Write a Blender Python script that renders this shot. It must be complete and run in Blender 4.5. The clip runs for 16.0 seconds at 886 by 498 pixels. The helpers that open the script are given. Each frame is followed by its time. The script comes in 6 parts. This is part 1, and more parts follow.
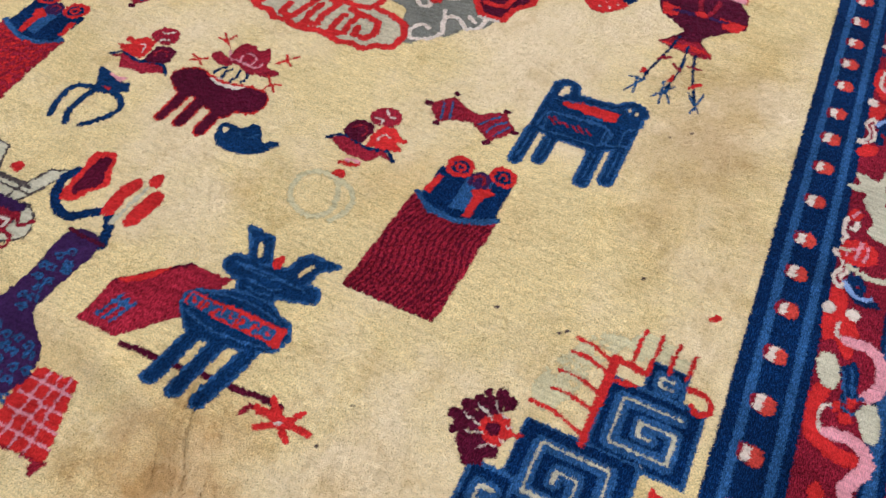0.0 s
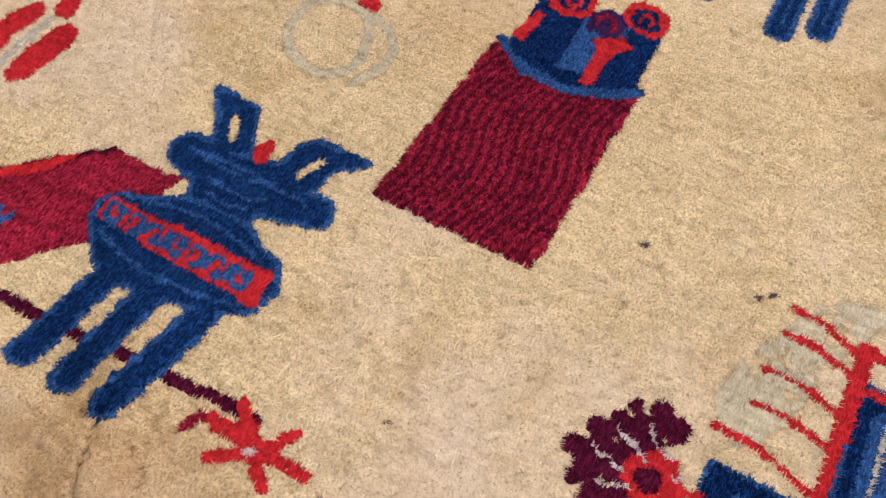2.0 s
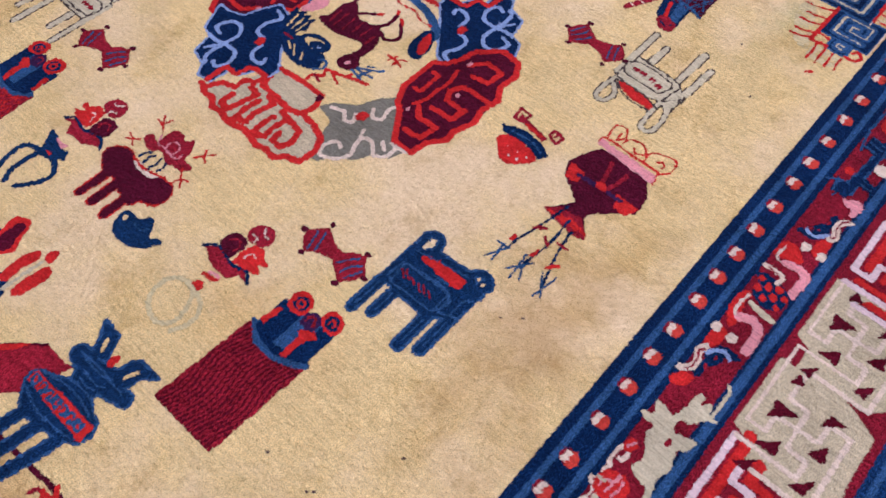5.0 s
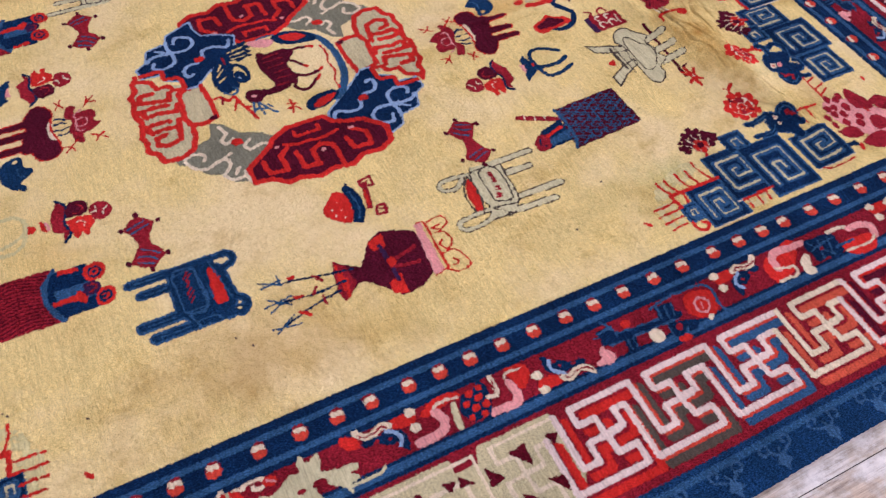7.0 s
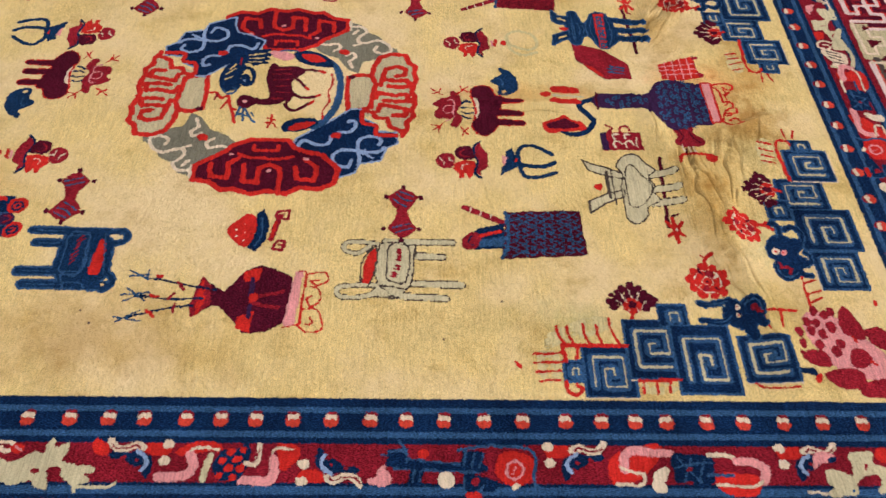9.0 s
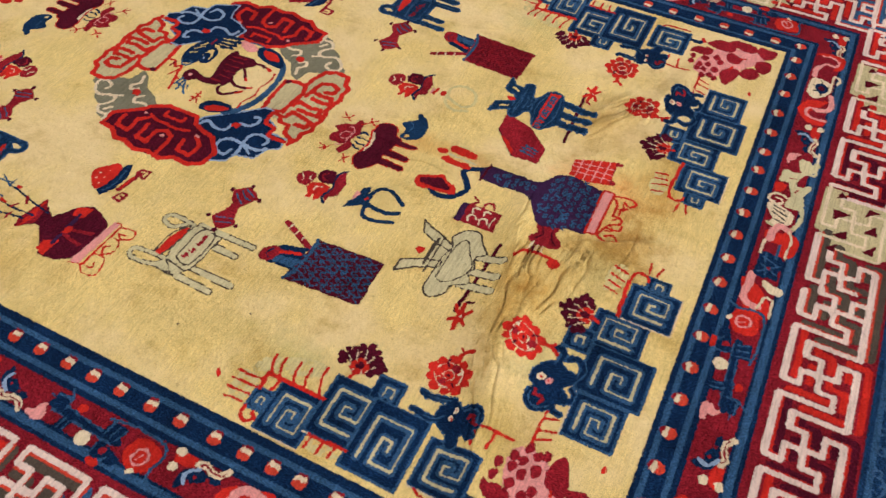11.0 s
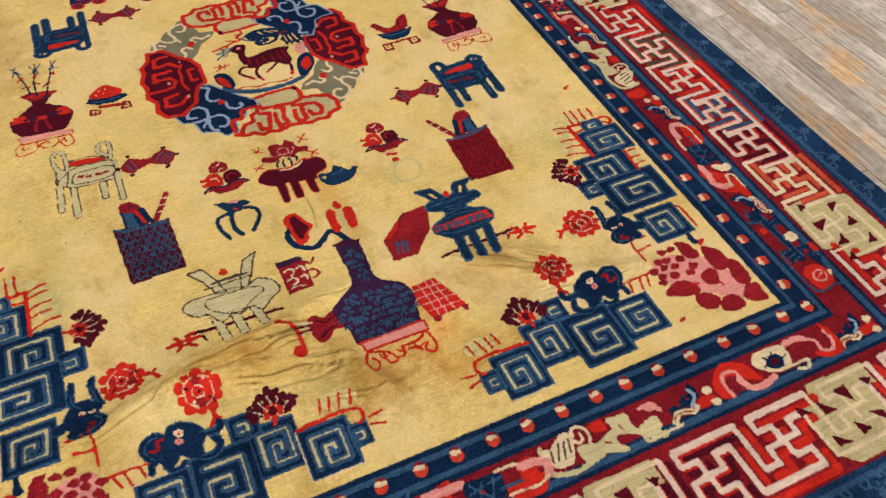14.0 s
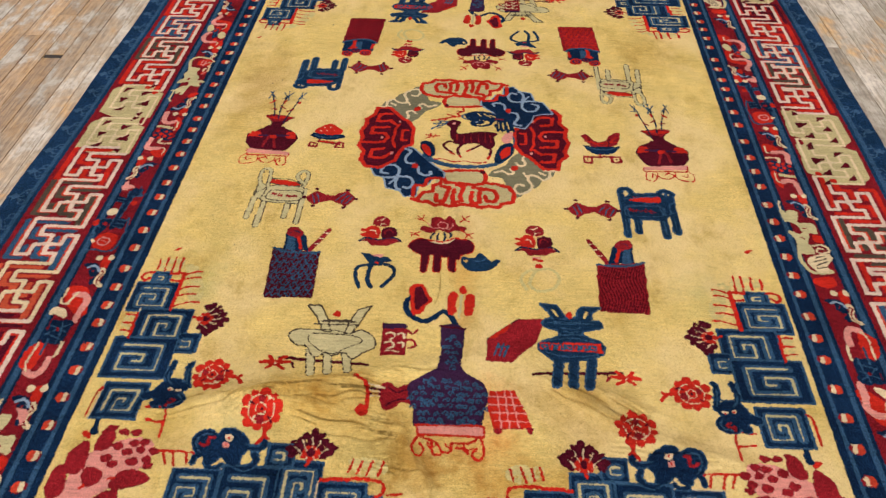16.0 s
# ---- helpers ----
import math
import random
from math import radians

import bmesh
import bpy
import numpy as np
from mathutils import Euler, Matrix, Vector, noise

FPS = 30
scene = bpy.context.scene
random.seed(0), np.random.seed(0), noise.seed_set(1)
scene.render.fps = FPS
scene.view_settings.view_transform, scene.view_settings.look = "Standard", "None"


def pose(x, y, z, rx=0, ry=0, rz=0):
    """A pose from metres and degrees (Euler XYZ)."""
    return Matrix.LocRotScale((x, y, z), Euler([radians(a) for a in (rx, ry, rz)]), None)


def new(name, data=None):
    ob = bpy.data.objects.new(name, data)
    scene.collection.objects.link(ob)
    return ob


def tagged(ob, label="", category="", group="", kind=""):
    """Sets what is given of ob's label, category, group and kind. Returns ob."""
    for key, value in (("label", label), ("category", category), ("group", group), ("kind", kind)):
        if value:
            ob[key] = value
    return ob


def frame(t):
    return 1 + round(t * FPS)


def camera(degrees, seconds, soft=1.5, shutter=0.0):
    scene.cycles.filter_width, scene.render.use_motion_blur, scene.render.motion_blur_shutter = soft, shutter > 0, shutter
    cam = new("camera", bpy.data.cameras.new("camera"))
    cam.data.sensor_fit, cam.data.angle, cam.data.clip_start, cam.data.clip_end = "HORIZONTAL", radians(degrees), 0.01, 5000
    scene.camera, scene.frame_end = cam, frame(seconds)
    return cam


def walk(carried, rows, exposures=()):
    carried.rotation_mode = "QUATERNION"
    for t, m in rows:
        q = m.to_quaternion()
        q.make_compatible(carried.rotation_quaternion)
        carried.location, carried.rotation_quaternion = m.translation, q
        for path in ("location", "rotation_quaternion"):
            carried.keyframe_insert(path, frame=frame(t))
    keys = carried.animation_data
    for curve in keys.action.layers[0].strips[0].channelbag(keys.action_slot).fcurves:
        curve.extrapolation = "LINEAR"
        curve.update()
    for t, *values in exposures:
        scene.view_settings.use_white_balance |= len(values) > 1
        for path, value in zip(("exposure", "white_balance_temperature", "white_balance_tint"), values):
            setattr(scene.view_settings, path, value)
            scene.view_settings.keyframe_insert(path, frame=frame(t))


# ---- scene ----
cam = camera(59.22, 16.0, 1.2)
PATH = [  # t, x, y, z, turns in degrees
    (0, -0.6824, 1.2849, 0.8720, 37.40, -1.14, -154.18),
    (0.5, -0.6798, 1.1885, 0.7437, 35.49, -0.72, -153.58),
    (1, -0.6340, 1.1360, 0.6411, 32.86, -0.77, -153.06),
    (1.5, -0.5638, 1.1010, 0.5569, 30.70, -0.89, -152.37),
    (2, -0.5162, 1.0651, 0.5134, 29.25, -0.75, -151.34),
    (2.5, -0.5098, 1.0328, 0.5668, 28.12, -1.00, -150.51),
    (3, -0.5563, 0.9931, 0.7112, 27.61, -0.96, -149.47),
    (3.5, -0.6313, 0.9441, 0.8573, 27.92, -1.04, -148.43),
    (4, -0.7279, 0.9171, 1.0125, 28.13, -1.38, -146.35),
    (4.2, -0.7748, 0.9232, 1.0561, 28.96, -1.31, -145.20),
    (6.3, -1.2622, 0.5145, 1.3060, 34.16, -1.31, -123.65),
    (6.5, -1.3315, 0.4621, 1.3156, 34.67, -1.44, -121.61),
    (7, -1.4342, 0.3297, 1.3216, 35.47, -1.67, -116.44),
    (7.5, -1.4604, 0.1549, 1.3052, 36.00, -2.02, -111.15),
    (8, -1.4835, 0.0113, 1.3282, 36.27, -2.45, -105.19),
    (8.2, -1.4894, -0.0558, 1.3410, 36.30, -2.51, -102.51),
    (10.3, -1.3450, -0.9339, 1.3683, 37.86, -0.33, -71.10),
    (10.5, -1.3240, -1.0393, 1.3647, 38.30, -0.36, -68.77),
    (11, -1.2506, -1.2854, 1.3818, 38.78, -0.46, -63.47),
    (11.5, -1.1302, -1.4643, 1.3714, 39.27, -0.55, -58.86),
    (12, -0.9458, -1.6695, 1.3668, 39.97, -0.59, -53.93),
    (12.5, -0.7526, -1.8410, 1.3622, 40.34, -0.74, -48.53),
    (13, -0.6201, -1.9562, 1.3843, 40.32, -0.98, -42.14),
    (13.5, -0.4697, -1.9881, 1.3711, 40.84, -0.73, -34.02),
    (14, -0.3189, -1.9947, 1.3882, 41.36, -0.59, -24.75),
    (14.5, -0.1836, -2.0311, 1.3981, 42.23, -0.34, -15.02),
    (15, -0.0716, -2.0587, 1.4153, 43.39, -0.35, -6.73),
    (15.5, -0.0027, -2.0554, 1.4292, 44.93, -0.24, -0.84),
    (16, 0.0235, -2.0427, 1.4460, 46.91, -0.26, 2.46),
]
TONE = [  # t, stops, kelvin, tint
    (0.0, -0.01, 4570, 30),
    (1.5, -0.08, 4740, 44),
    (4.2, -0.09, 4730, 47),
    (6.5, -0.13, 4850, 37),
    (8.2, -0.13, 5200, 31),
    (10.5, -0.19, 5350, 23),
    (12.5, -0.21, 5820, 21),
    (16.0, -0.20, 5900, 18),
]
walk(cam, [(t, pose(x, y, z, rx, ry, rz)) for t, x, y, z, rx, ry, rz in PATH], TONE)

# ---- daylight: overcast sky, and lamps in added windows that stay out of view ----
world = bpy.data.worlds.new("overcast_sky")
scene.world = world
world.use_nodes = True
wt = world.node_tree
sky = wt.nodes.new("ShaderNodeTexSky")
sky.sky_type, sky.sun_disc = "NISHITA", False
sky.sun_elevation, sky.sun_rotation = radians(50), radians(200)
wt.links.new(sky.outputs[0], wt.nodes["Background"].inputs["Color"])
wt.nodes["Background"].inputs["Strength"].default_value = 0.12


def added_window_lamp(x, y, z, rx, rz, w, h, watts):
    lamp = bpy.data.lights.new("added_window_lamp", "AREA")
    lamp.shape, lamp.size, lamp.size_y, lamp.energy, lamp.color = "RECTANGLE", w, h, watts, (1.0, 0.97, 0.92)
    ob = new("added_window_lamp", lamp)
    ob.matrix_basis = pose(x, y, z, rx, 0, rz)


ROOM_X, ROOM_Y, ROOM_S, ROOM_Z = 4.2, 5.2, 9.0, 3.6
# unseen side windows, added for even light
for wy in (-0.4, 2.8):
    added_window_lamp(-ROOM_X + 0.1, wy, 2.2, 90, -90, 2.0, 2.0, 74)
    added_window_lamp(ROOM_X - 0.1, wy, 2.2, 90, 90, 2.0, 2.0, 54)
# unseen south windows, added and set strong so the folds get shading
for wx in (-2.6, 0.0, 2.6):
    added_window_lamp(wx, -ROOM_S + 0.1, 2.2, 90, 0, 2.0, 2.0, 205)




# ---- materials ----
def shader(name, rough=0.9):
    m = bpy.data.materials.new(name)
    m.use_nodes = True
    nt = m.node_tree
    b = nt.nodes["Principled BSDF"]
    b.inputs["Roughness"].default_value = rough
    return m, nt, b


def noise_node(nt, scale, detail=3.0, stretch=None, rough=0.55):
    n = nt.nodes.new("ShaderNodeTexNoise")
    n.inputs["Scale"].default_value, n.inputs["Detail"].default_value, n.inputs["Roughness"].default_value = scale, detail, rough
    c = nt.nodes.new("ShaderNodeTexCoord")
    if stretch:
        mp = nt.nodes.new("ShaderNodeMapping")
        mp.inputs["Scale"].default_value = stretch
        nt.links.new(c.outputs["Object"], mp.inputs["Vector"])
        nt.links.new(mp.outputs[0], n.inputs["Vector"])
    else:
        nt.links.new(c.outputs["Object"], n.inputs["Vector"])
    return n.outputs["Fac"]


def ramp(nt, fac, *stops):
    r = nt.nodes.new("ShaderNodeValToRGB")
    while len(r.color_ramp.elements) < len(stops):
        r.color_ramp.elements.new(0.5)
    for e, (p, c) in zip(r.color_ramp.elements, stops):
        e.position, e.color = p, (*c, 1)
    nt.links.new(fac, r.inputs[0])
    return r.outputs[0]


def blend(nt, kind, fac, a, b):
    n = nt.nodes.new("ShaderNodeMix")
    n.data_type, n.blend_type = "RGBA", kind
    for s, v in ((n.inputs["Factor"], fac), (n.inputs["A"], a), (n.inputs["B"], b)):
        if hasattr(v, "is_linked"):
            nt.links.new(v, s)
        elif isinstance(v, tuple):
            s.default_value = (*v, 1)
        else:
            s.default_value = v
    return n.outputs["Result"]


def bump(nt, b, fac, strength, distance):
    n = nt.nodes.new("ShaderNodeBump")
    n.inputs["Strength"].default_value, n.inputs["Distance"].default_value = strength, distance
    nt.links.new(fac, n.inputs["Height"])
    nt.links.new(n.outputs[0], b.inputs["Normal"])


SPOTS_AND_SHADE = [  # spilt and trodden spots, and painted shade at the near end: x, y, reach along x and y, colour
    (-0.27, 1.12, 0.13, 0.20, (0.66, 0.52, 0.36)),
    (-0.50, 1.10, 0.16, 0.14, (0.82, 0.74, 0.58)),
    (-0.34, -1.00, 0.22, 0.06, (0.74, 0.64, 0.46)),
    # near-end shade put into the colour: this spot deepened, the next added for it
    (-0.08, -1.16, 0.16, 0.12, (0.66, 0.53, 0.35)),
    (0.16, -1.20, 0.26, 0.10, (0.78, 0.68, 0.50)),
    (-0.26, -1.02, 0.26, 0.10, (0.80, 0.68, 0.48)),
    # pink dye bleed, also used to tone down the near end
    (0.06, -1.10, 0.12, 0.14, (1.0, 0.84, 0.74)),
    # a spot darkened further to carry near-end shade
    (0.30, -1.00, 0.16, 0.12, (0.70, 0.61, 0.45)),
    (-0.70, 0.28, 0.14, 0.42, (0.76, 0.69, 0.56)),
    (-0.66, -0.62, 0.14, 0.26, (0.92, 0.93, 0.90)),
    (0.66, 0.60, 0.16, 0.30, (0.86, 0.80, 0.68)),
    (0.02, -0.62, 0.05, 0.26, (0.86, 0.72, 0.56)),
    (-0.36, 0.60, 0.20, 0.10, (0.90, 0.84, 0.74)),
    (-0.62, -1.10, 0.18, 0.12, (0.80, 0.76, 0.62)),
    (-0.45, -1.10, 0.10, 0.08, (0.82, 0.90, 1.0)),
    (-0.16, -1.16, 0.08, 0.07, (0.82, 0.90, 0.96)),
    (0.62, -0.66, 0.08, 0.12, (0.86, 0.92, 0.94)),
    (-0.64, -0.66, 0.07, 0.08, (0.84, 0.92, 0.92)),
    (0.10, -1.02, 0.06, 0.12, (1.0, 0.78, 0.70)),
    (0.0, 1.10, 0.22, 0.14, (0.84, 0.78, 0.66)),
]


def spot(nt, col, x, y, rx, ry, colour):
    """One blotch with a ragged outline, multiplied over a colour."""
    c = nt.nodes.new("ShaderNodeTexCoord")
    mp = nt.nodes.new("ShaderNodeMapping")
    mp.inputs["Location"].default_value = (-x / rx, -y / ry, 0)
    mp.inputs["Scale"].default_value = (1 / rx, 1 / ry, 0)
    nt.links.new(c.outputs["Object"], mp.inputs["Vector"])
    length = nt.nodes.new("ShaderNodeVectorMath")
    length.operation = "LENGTH"
    nt.links.new(mp.outputs[0], length.inputs[0])
    ragged = nt.nodes.new("ShaderNodeMath")
    ragged.operation = "MULTIPLY_ADD"
    ragged.inputs[1].default_value = 2.4
    nt.links.new(noise_node(nt, 16, 6.0, None, 0.68), ragged.inputs[0])
    nt.links.new(length.outputs["Value"], ragged.inputs[2])
    return blend(nt, "MULTIPLY", fade(nt, ragged.outputs[0]), col, colour)


def fade(nt, value):
    """1 where the value is under 1.2, 0 where it is over 2.2."""
    n = nt.nodes.new("ShaderNodeMapRange")
    n.inputs["From Min"].default_value, n.inputs["From Max"].default_value = 1.2, 2.2
    n.inputs["To Min"].default_value, n.inputs["To Max"].default_value = 1.0, 0.0
    nt.links.new(value, n.inputs["Value"])
    return n.outputs[0]


def wool(name, colour, vary=0.35, stain=0.16, patch=None, tip=0.0, grain=(680, 210, 680), relief_mm=3.0):
    """Hand-knotted wool pile: fibre and knot grain, abrash in broad patches."""
    m, nt, b = shader(name, 0.95)
    lo = tuple(c * (1 - vary) for c in colour)
    hi = tuple(min(1.0, c * (1 + 0.7 * vary + tip)) for c in colour)
    fibre = noise_node(nt, 1, 2.5, grain, 0.68)
    col = ramp(nt, fibre, (0.34, lo), (0.50, colour), (0.66, hi))
    broad = ramp(nt, noise_node(nt, 7.0, 6.0, None, 0.65), (0.32, (1 - stain,) * 3), (0.66, (1 + stain * 0.5,) * 3))
    col = blend(nt, "MULTIPLY", 1.0, col, broad)
    rows = noise_node(nt, 1, 3.0, (22, 250, 22), 0.6)
    col = blend(nt, "MULTIPLY", 0.65 if patch else 1.0, col, ramp(nt, rows, (0.32, (0.82, 0.81, 0.79)), (0.50, (1.0, 1.0, 1.0)), (0.68, (1.09, 1.09, 1.09))))
    if patch:
        col = blend(nt, "MIX", ramp(nt, noise_node(nt, 2.3, 5.0, None, 0.6), (0.46, (0, 0, 0)), (0.60, (0.9,) * 3)), col, patch)
        col = blend(nt, "MULTIPLY", 1.0, col, ramp(nt, noise_node(nt, 9, 8.0, (1.0, 0.7, 1.0), 0.72), (0.32, (0.80, 0.74, 0.60)), (0.46, (1, 1, 1)), (0.66, (1.05, 1.06, 1.10))))
        col = blend(nt, "MULTIPLY", 1.0, col, ramp(nt, noise_node(nt, 34, 4.0, None, 0.6), (0.24, (0.86, 0.82, 0.74)), (0.36, (1, 1, 1))))
        col = blend(nt, "MULTIPLY", 1.0, col, ramp(nt, noise_node(nt, 1, 3.0, (150, 70, 150), 0.7), (0.28, (0.94, 0.925, 0.90)), (0.62, (1.02, 1.02, 1.02))))
        # shade in the gaps between fibres, painted as fine dark specks
        gap_shade = noise_node(nt, 420, 2.0, None, 0.6)
        col = blend(nt, "MULTIPLY", 1.0, col, ramp(nt, gap_shade, (0.29, (0.62, 0.56, 0.44)), (0.40, (1, 1, 1)), (0.66, (1.05, 1.05, 1.06))))
        for blotch_at in SPOTS_AND_SHADE:
            col = spot(nt, col, *blotch_at)
    nt.links.new(col, b.inputs["Base Color"])
    b.inputs["Specular IOR Level"].default_value = 0.03
    bump(nt, b, fibre, 1.0, 0.001 * relief_mm)
    return m


WOOL = {
    "field": wool("wool_straw", (0.81, 0.605, 0.190), 0.30, 0.10, (0.83, 0.634, 0.266), 0.0, (620, 430, 620), 3.2),
    "navy": wool("wool_navy", (0.0055, 0.0188, 0.050), 0.6, 0.40, None, 1.3),
    "blue": wool("wool_blue", (0.033, 0.086, 0.155), 0.5, 0.3, None, 0.6),
    "marine": wool("wool_marine", (0.0085, 0.0285, 0.066), 0.55, 0.3, None, 1.0),
    "maroon": wool("wool_maroon", (0.112, 0.0062, 0.0120), 0.5, 0.3, None, 0.4),
    "indigo": wool("wool_indigo", (0.0098, 0.0325, 0.078), 0.6, 0.40, None, 1.3),
    "slate": wool("wool_slate_blue", (0.046, 0.105, 0.180), 0.5, 0.3, None, 0.3),
    "sky": wool("wool_pale_blue", (0.30, 0.40, 0.50), 0.2),
    "crimson": wool("wool_crimson", (0.270, 0.0135, 0.0175), 0.6, 0.34, None, 0.6),
    "garnet": wool("wool_garnet", (0.205, 0.0105, 0.0150), 0.6, 0.34, None, 0.6),
    "red": wool("wool_red", (0.60, 0.025, 0.011), 0.37, 0.28),
    "scarlet": wool("wool_scarlet", (0.62, 0.060, 0.024), 0.37, 0.22),
    "orange": wool("wool_faded_orange", (0.62, 0.095, 0.036), 0.3, 0.25),
    "ivory": wool("wool_ivory", (0.80, 0.61, 0.45), 0.15),
    "plum": wool("wool_plum", (0.078, 0.0055, 0.0135), 0.6, 0.28, None, 0.6),
    "wine": wool("wool_wine", (0.098, 0.005, 0.010), 0.5, 0.3, None, 0.4),
    "violet": wool("wool_violet", (0.045, 0.016, 0.050), 0.47, 0.28),
    "pink": wool("wool_pink", (0.78, 0.32, 0.25), 0.25, 0.2),
    "cream": wool("wool_cream", (0.79, 0.635, 0.365), 0.15),
    "sage": wool("wool_sage", (0.62, 0.54, 0.265), 0.15),
    "reed": wool("wool_reed", (0.58, 0.485, 0.225), 0.3),
    "grey": wool("wool_grey", (0.215, 0.198, 0.112), 0.3),
    "olive": wool("wool_olive", (0.088, 0.066, 0.042), 0.3),
    "brown": wool("wool_brown", (0.13, 0.085, 0.055), 0.25),
    "faint": wool("wool_faded_green", (0.69, 0.575, 0.225), 0.2),
}
TINT = list(WOOL)


def plank_wood():
    """Old strip floor: bare grey wear, honey-coloured remains of finish, pale scuffs, dark grain."""
    m, nt, b = shader("worn_plank", 0.62)
    info = nt.nodes.new("ShaderNodeObjectInfo")
    geo = nt.nodes.new("ShaderNodeNewGeometry")
    grain = noise_node(nt, 4, 9.0, (22.0, 1.2, 22.0), 0.68)
    col = ramp(nt, grain, (0.30, (0.19, 0.152, 0.102)), (0.50, (0.375, 0.328, 0.242)), (0.70, (0.53, 0.472, 0.362)))
    wear = nt.nodes.new("ShaderNodeTexNoise")
    wear.inputs["Scale"].default_value, wear.inputs["Detail"].default_value, wear.inputs["Roughness"].default_value = 4.2, 8.0, 0.66
    mp = nt.nodes.new("ShaderNodeMapping")
    mp.inputs["Scale"].default_value = (1.3, 0.7, 1.0)
    nt.links.new(geo.outputs["Position"], mp.inputs["Vector"])
    shift = nt.nodes.new("ShaderNodeVectorMath")
    shift.operation = "SCALE"
    shift.inputs[0].default_value = (0.5, 0.35, 0.0)
    nt.links.new(info.outputs["Random"], shift.inputs["Scale"])
    nt.links.new(shift.outputs[0], mp.inputs["Location"])
    nt.links.new(mp.outputs[0], wear.inputs["Vector"])
    col = blend(nt, "MIX", ramp(nt, wear.outputs["Fac"], (0.53, (0, 0, 0)), (0.61, (0.75,) * 3)), col, ramp(nt, grain, (0.35, (0.38, 0.20, 0.055)), (0.65, (0.62, 0.385, 0.13))))
    col = blend(nt, "MIX", ramp(nt, wear.outputs["Fac"], (0.38, (0.8,) * 3), (0.475, (0, 0, 0))), col, (0.60, 0.555, 0.455))
    side = nt.nodes.new("ShaderNodeSeparateXYZ")
    nt.links.new(geo.outputs["Position"], side.inputs[0])
    west = nt.nodes.new("ShaderNodeMapRange")
    west.inputs["From Min"].default_value, west.inputs["From Max"].default_value = -1.20, -1.55
    nt.links.new(side.outputs["X"], west.inputs["Value"])
    kept = nt.nodes.new("ShaderNodeMath")
    kept.operation = "MULTIPLY"
    nt.links.new(west.outputs[0], kept.inputs[0])
    nt.links.new(ramp(nt, wear.outputs["Fac"], (0.42, (0.0,) * 3), (0.50, (0.7,) * 3)), kept.inputs[1])
    col = blend(nt, "MIX", kept.outputs[0], col, ramp(nt, grain, (0.35, (0.27, 0.145, 0.045)), (0.65, (0.56, 0.33, 0.11))))
    tone = ramp(nt, info.outputs["Random"], (0.0, (0.76, 0.73, 0.68)), (0.35, (0.95, 0.94, 0.92)), (0.7, (1.05, 1.04, 1.02)), (1.0, (1.22, 1.20, 1.18)))
    col = blend(nt, "MULTIPLY", 1.0, col, tone)
    col = blend(nt, "MULTIPLY", 1.0, col, ramp(nt, noise_node(nt, 30, 5.0, (5.0, 0.3, 1.0), 0.65), (0.30, (0.55, 0.50, 0.46)), (0.46, (1, 1, 1))))
    rough = noise_node(nt, 34, 7.0, (1.0, 0.6, 1.0), 0.72)
    col = blend(nt, "MULTIPLY", 1.0, col, ramp(nt, rough, (0.34, (0.66, 0.62, 0.57)), (0.50, (1, 1, 1)), (0.66, (1.12, 1.10, 1.07))))
    nt.links.new(col, b.inputs["Base Color"])
    bump(nt, b, rough, 0.6, 0.003)
    return m


PLANK = plank_wood()
m, nt, b = shader("sub_floor_dark", 0.95)
nt.links.new(ramp(nt, noise_node(nt, 30), (0.3, (0.02, 0.016, 0.012)), (0.7, (0.05, 0.04, 0.03))), b.inputs["Base Color"])
SUBFLOOR = m
m, nt, b = shader("painted_plaster", 0.85)
nt.links.new(ramp(nt, noise_node(nt, 2.5, 6.0), (0.3, (0.66, 0.64, 0.60)), (0.7, (0.78, 0.76, 0.72))), b.inputs["Base Color"])
bump(nt, b, noise_node(nt, 60), 0.2, 0.002)
PLASTER = m
m, nt, b = shader("cotton_fringe", 0.95)
nt.links.new(ramp(nt, noise_node(nt, 120), (0.3, (0.46, 0.41, 0.33)), (0.7, (0.70, 0.66, 0.58))), b.inputs["Base Color"])
COTTON = m


# ---- meshes ----
def box(bm, x0, x1, y0, y1, z0, z1):
    v = [bm.verts.new(p) for p in ((x0, y0, z0), (x1, y0, z0), (x1, y1, z0), (x0, y1, z0), (x0, y0, z1), (x1, y0, z1), (x1, y1, z1), (x0, y1, z1))]
    for f in ((0, 3, 2, 1), (4, 5, 6, 7), (0, 1, 5, 4), (1, 2, 6, 5), (2, 3, 7, 6), (3, 0, 4, 7)):
        bm.faces.new([v[i] for i in f])


def part(name, bm, material, parent=None, label=""):
    me = bpy.data.meshes.new(name)
    bm.to_mesh(me)
    bm.free()
    me.materials.append(material)
    ob = new(name, me)
    ob.parent = parent
    return tagged(ob, label)


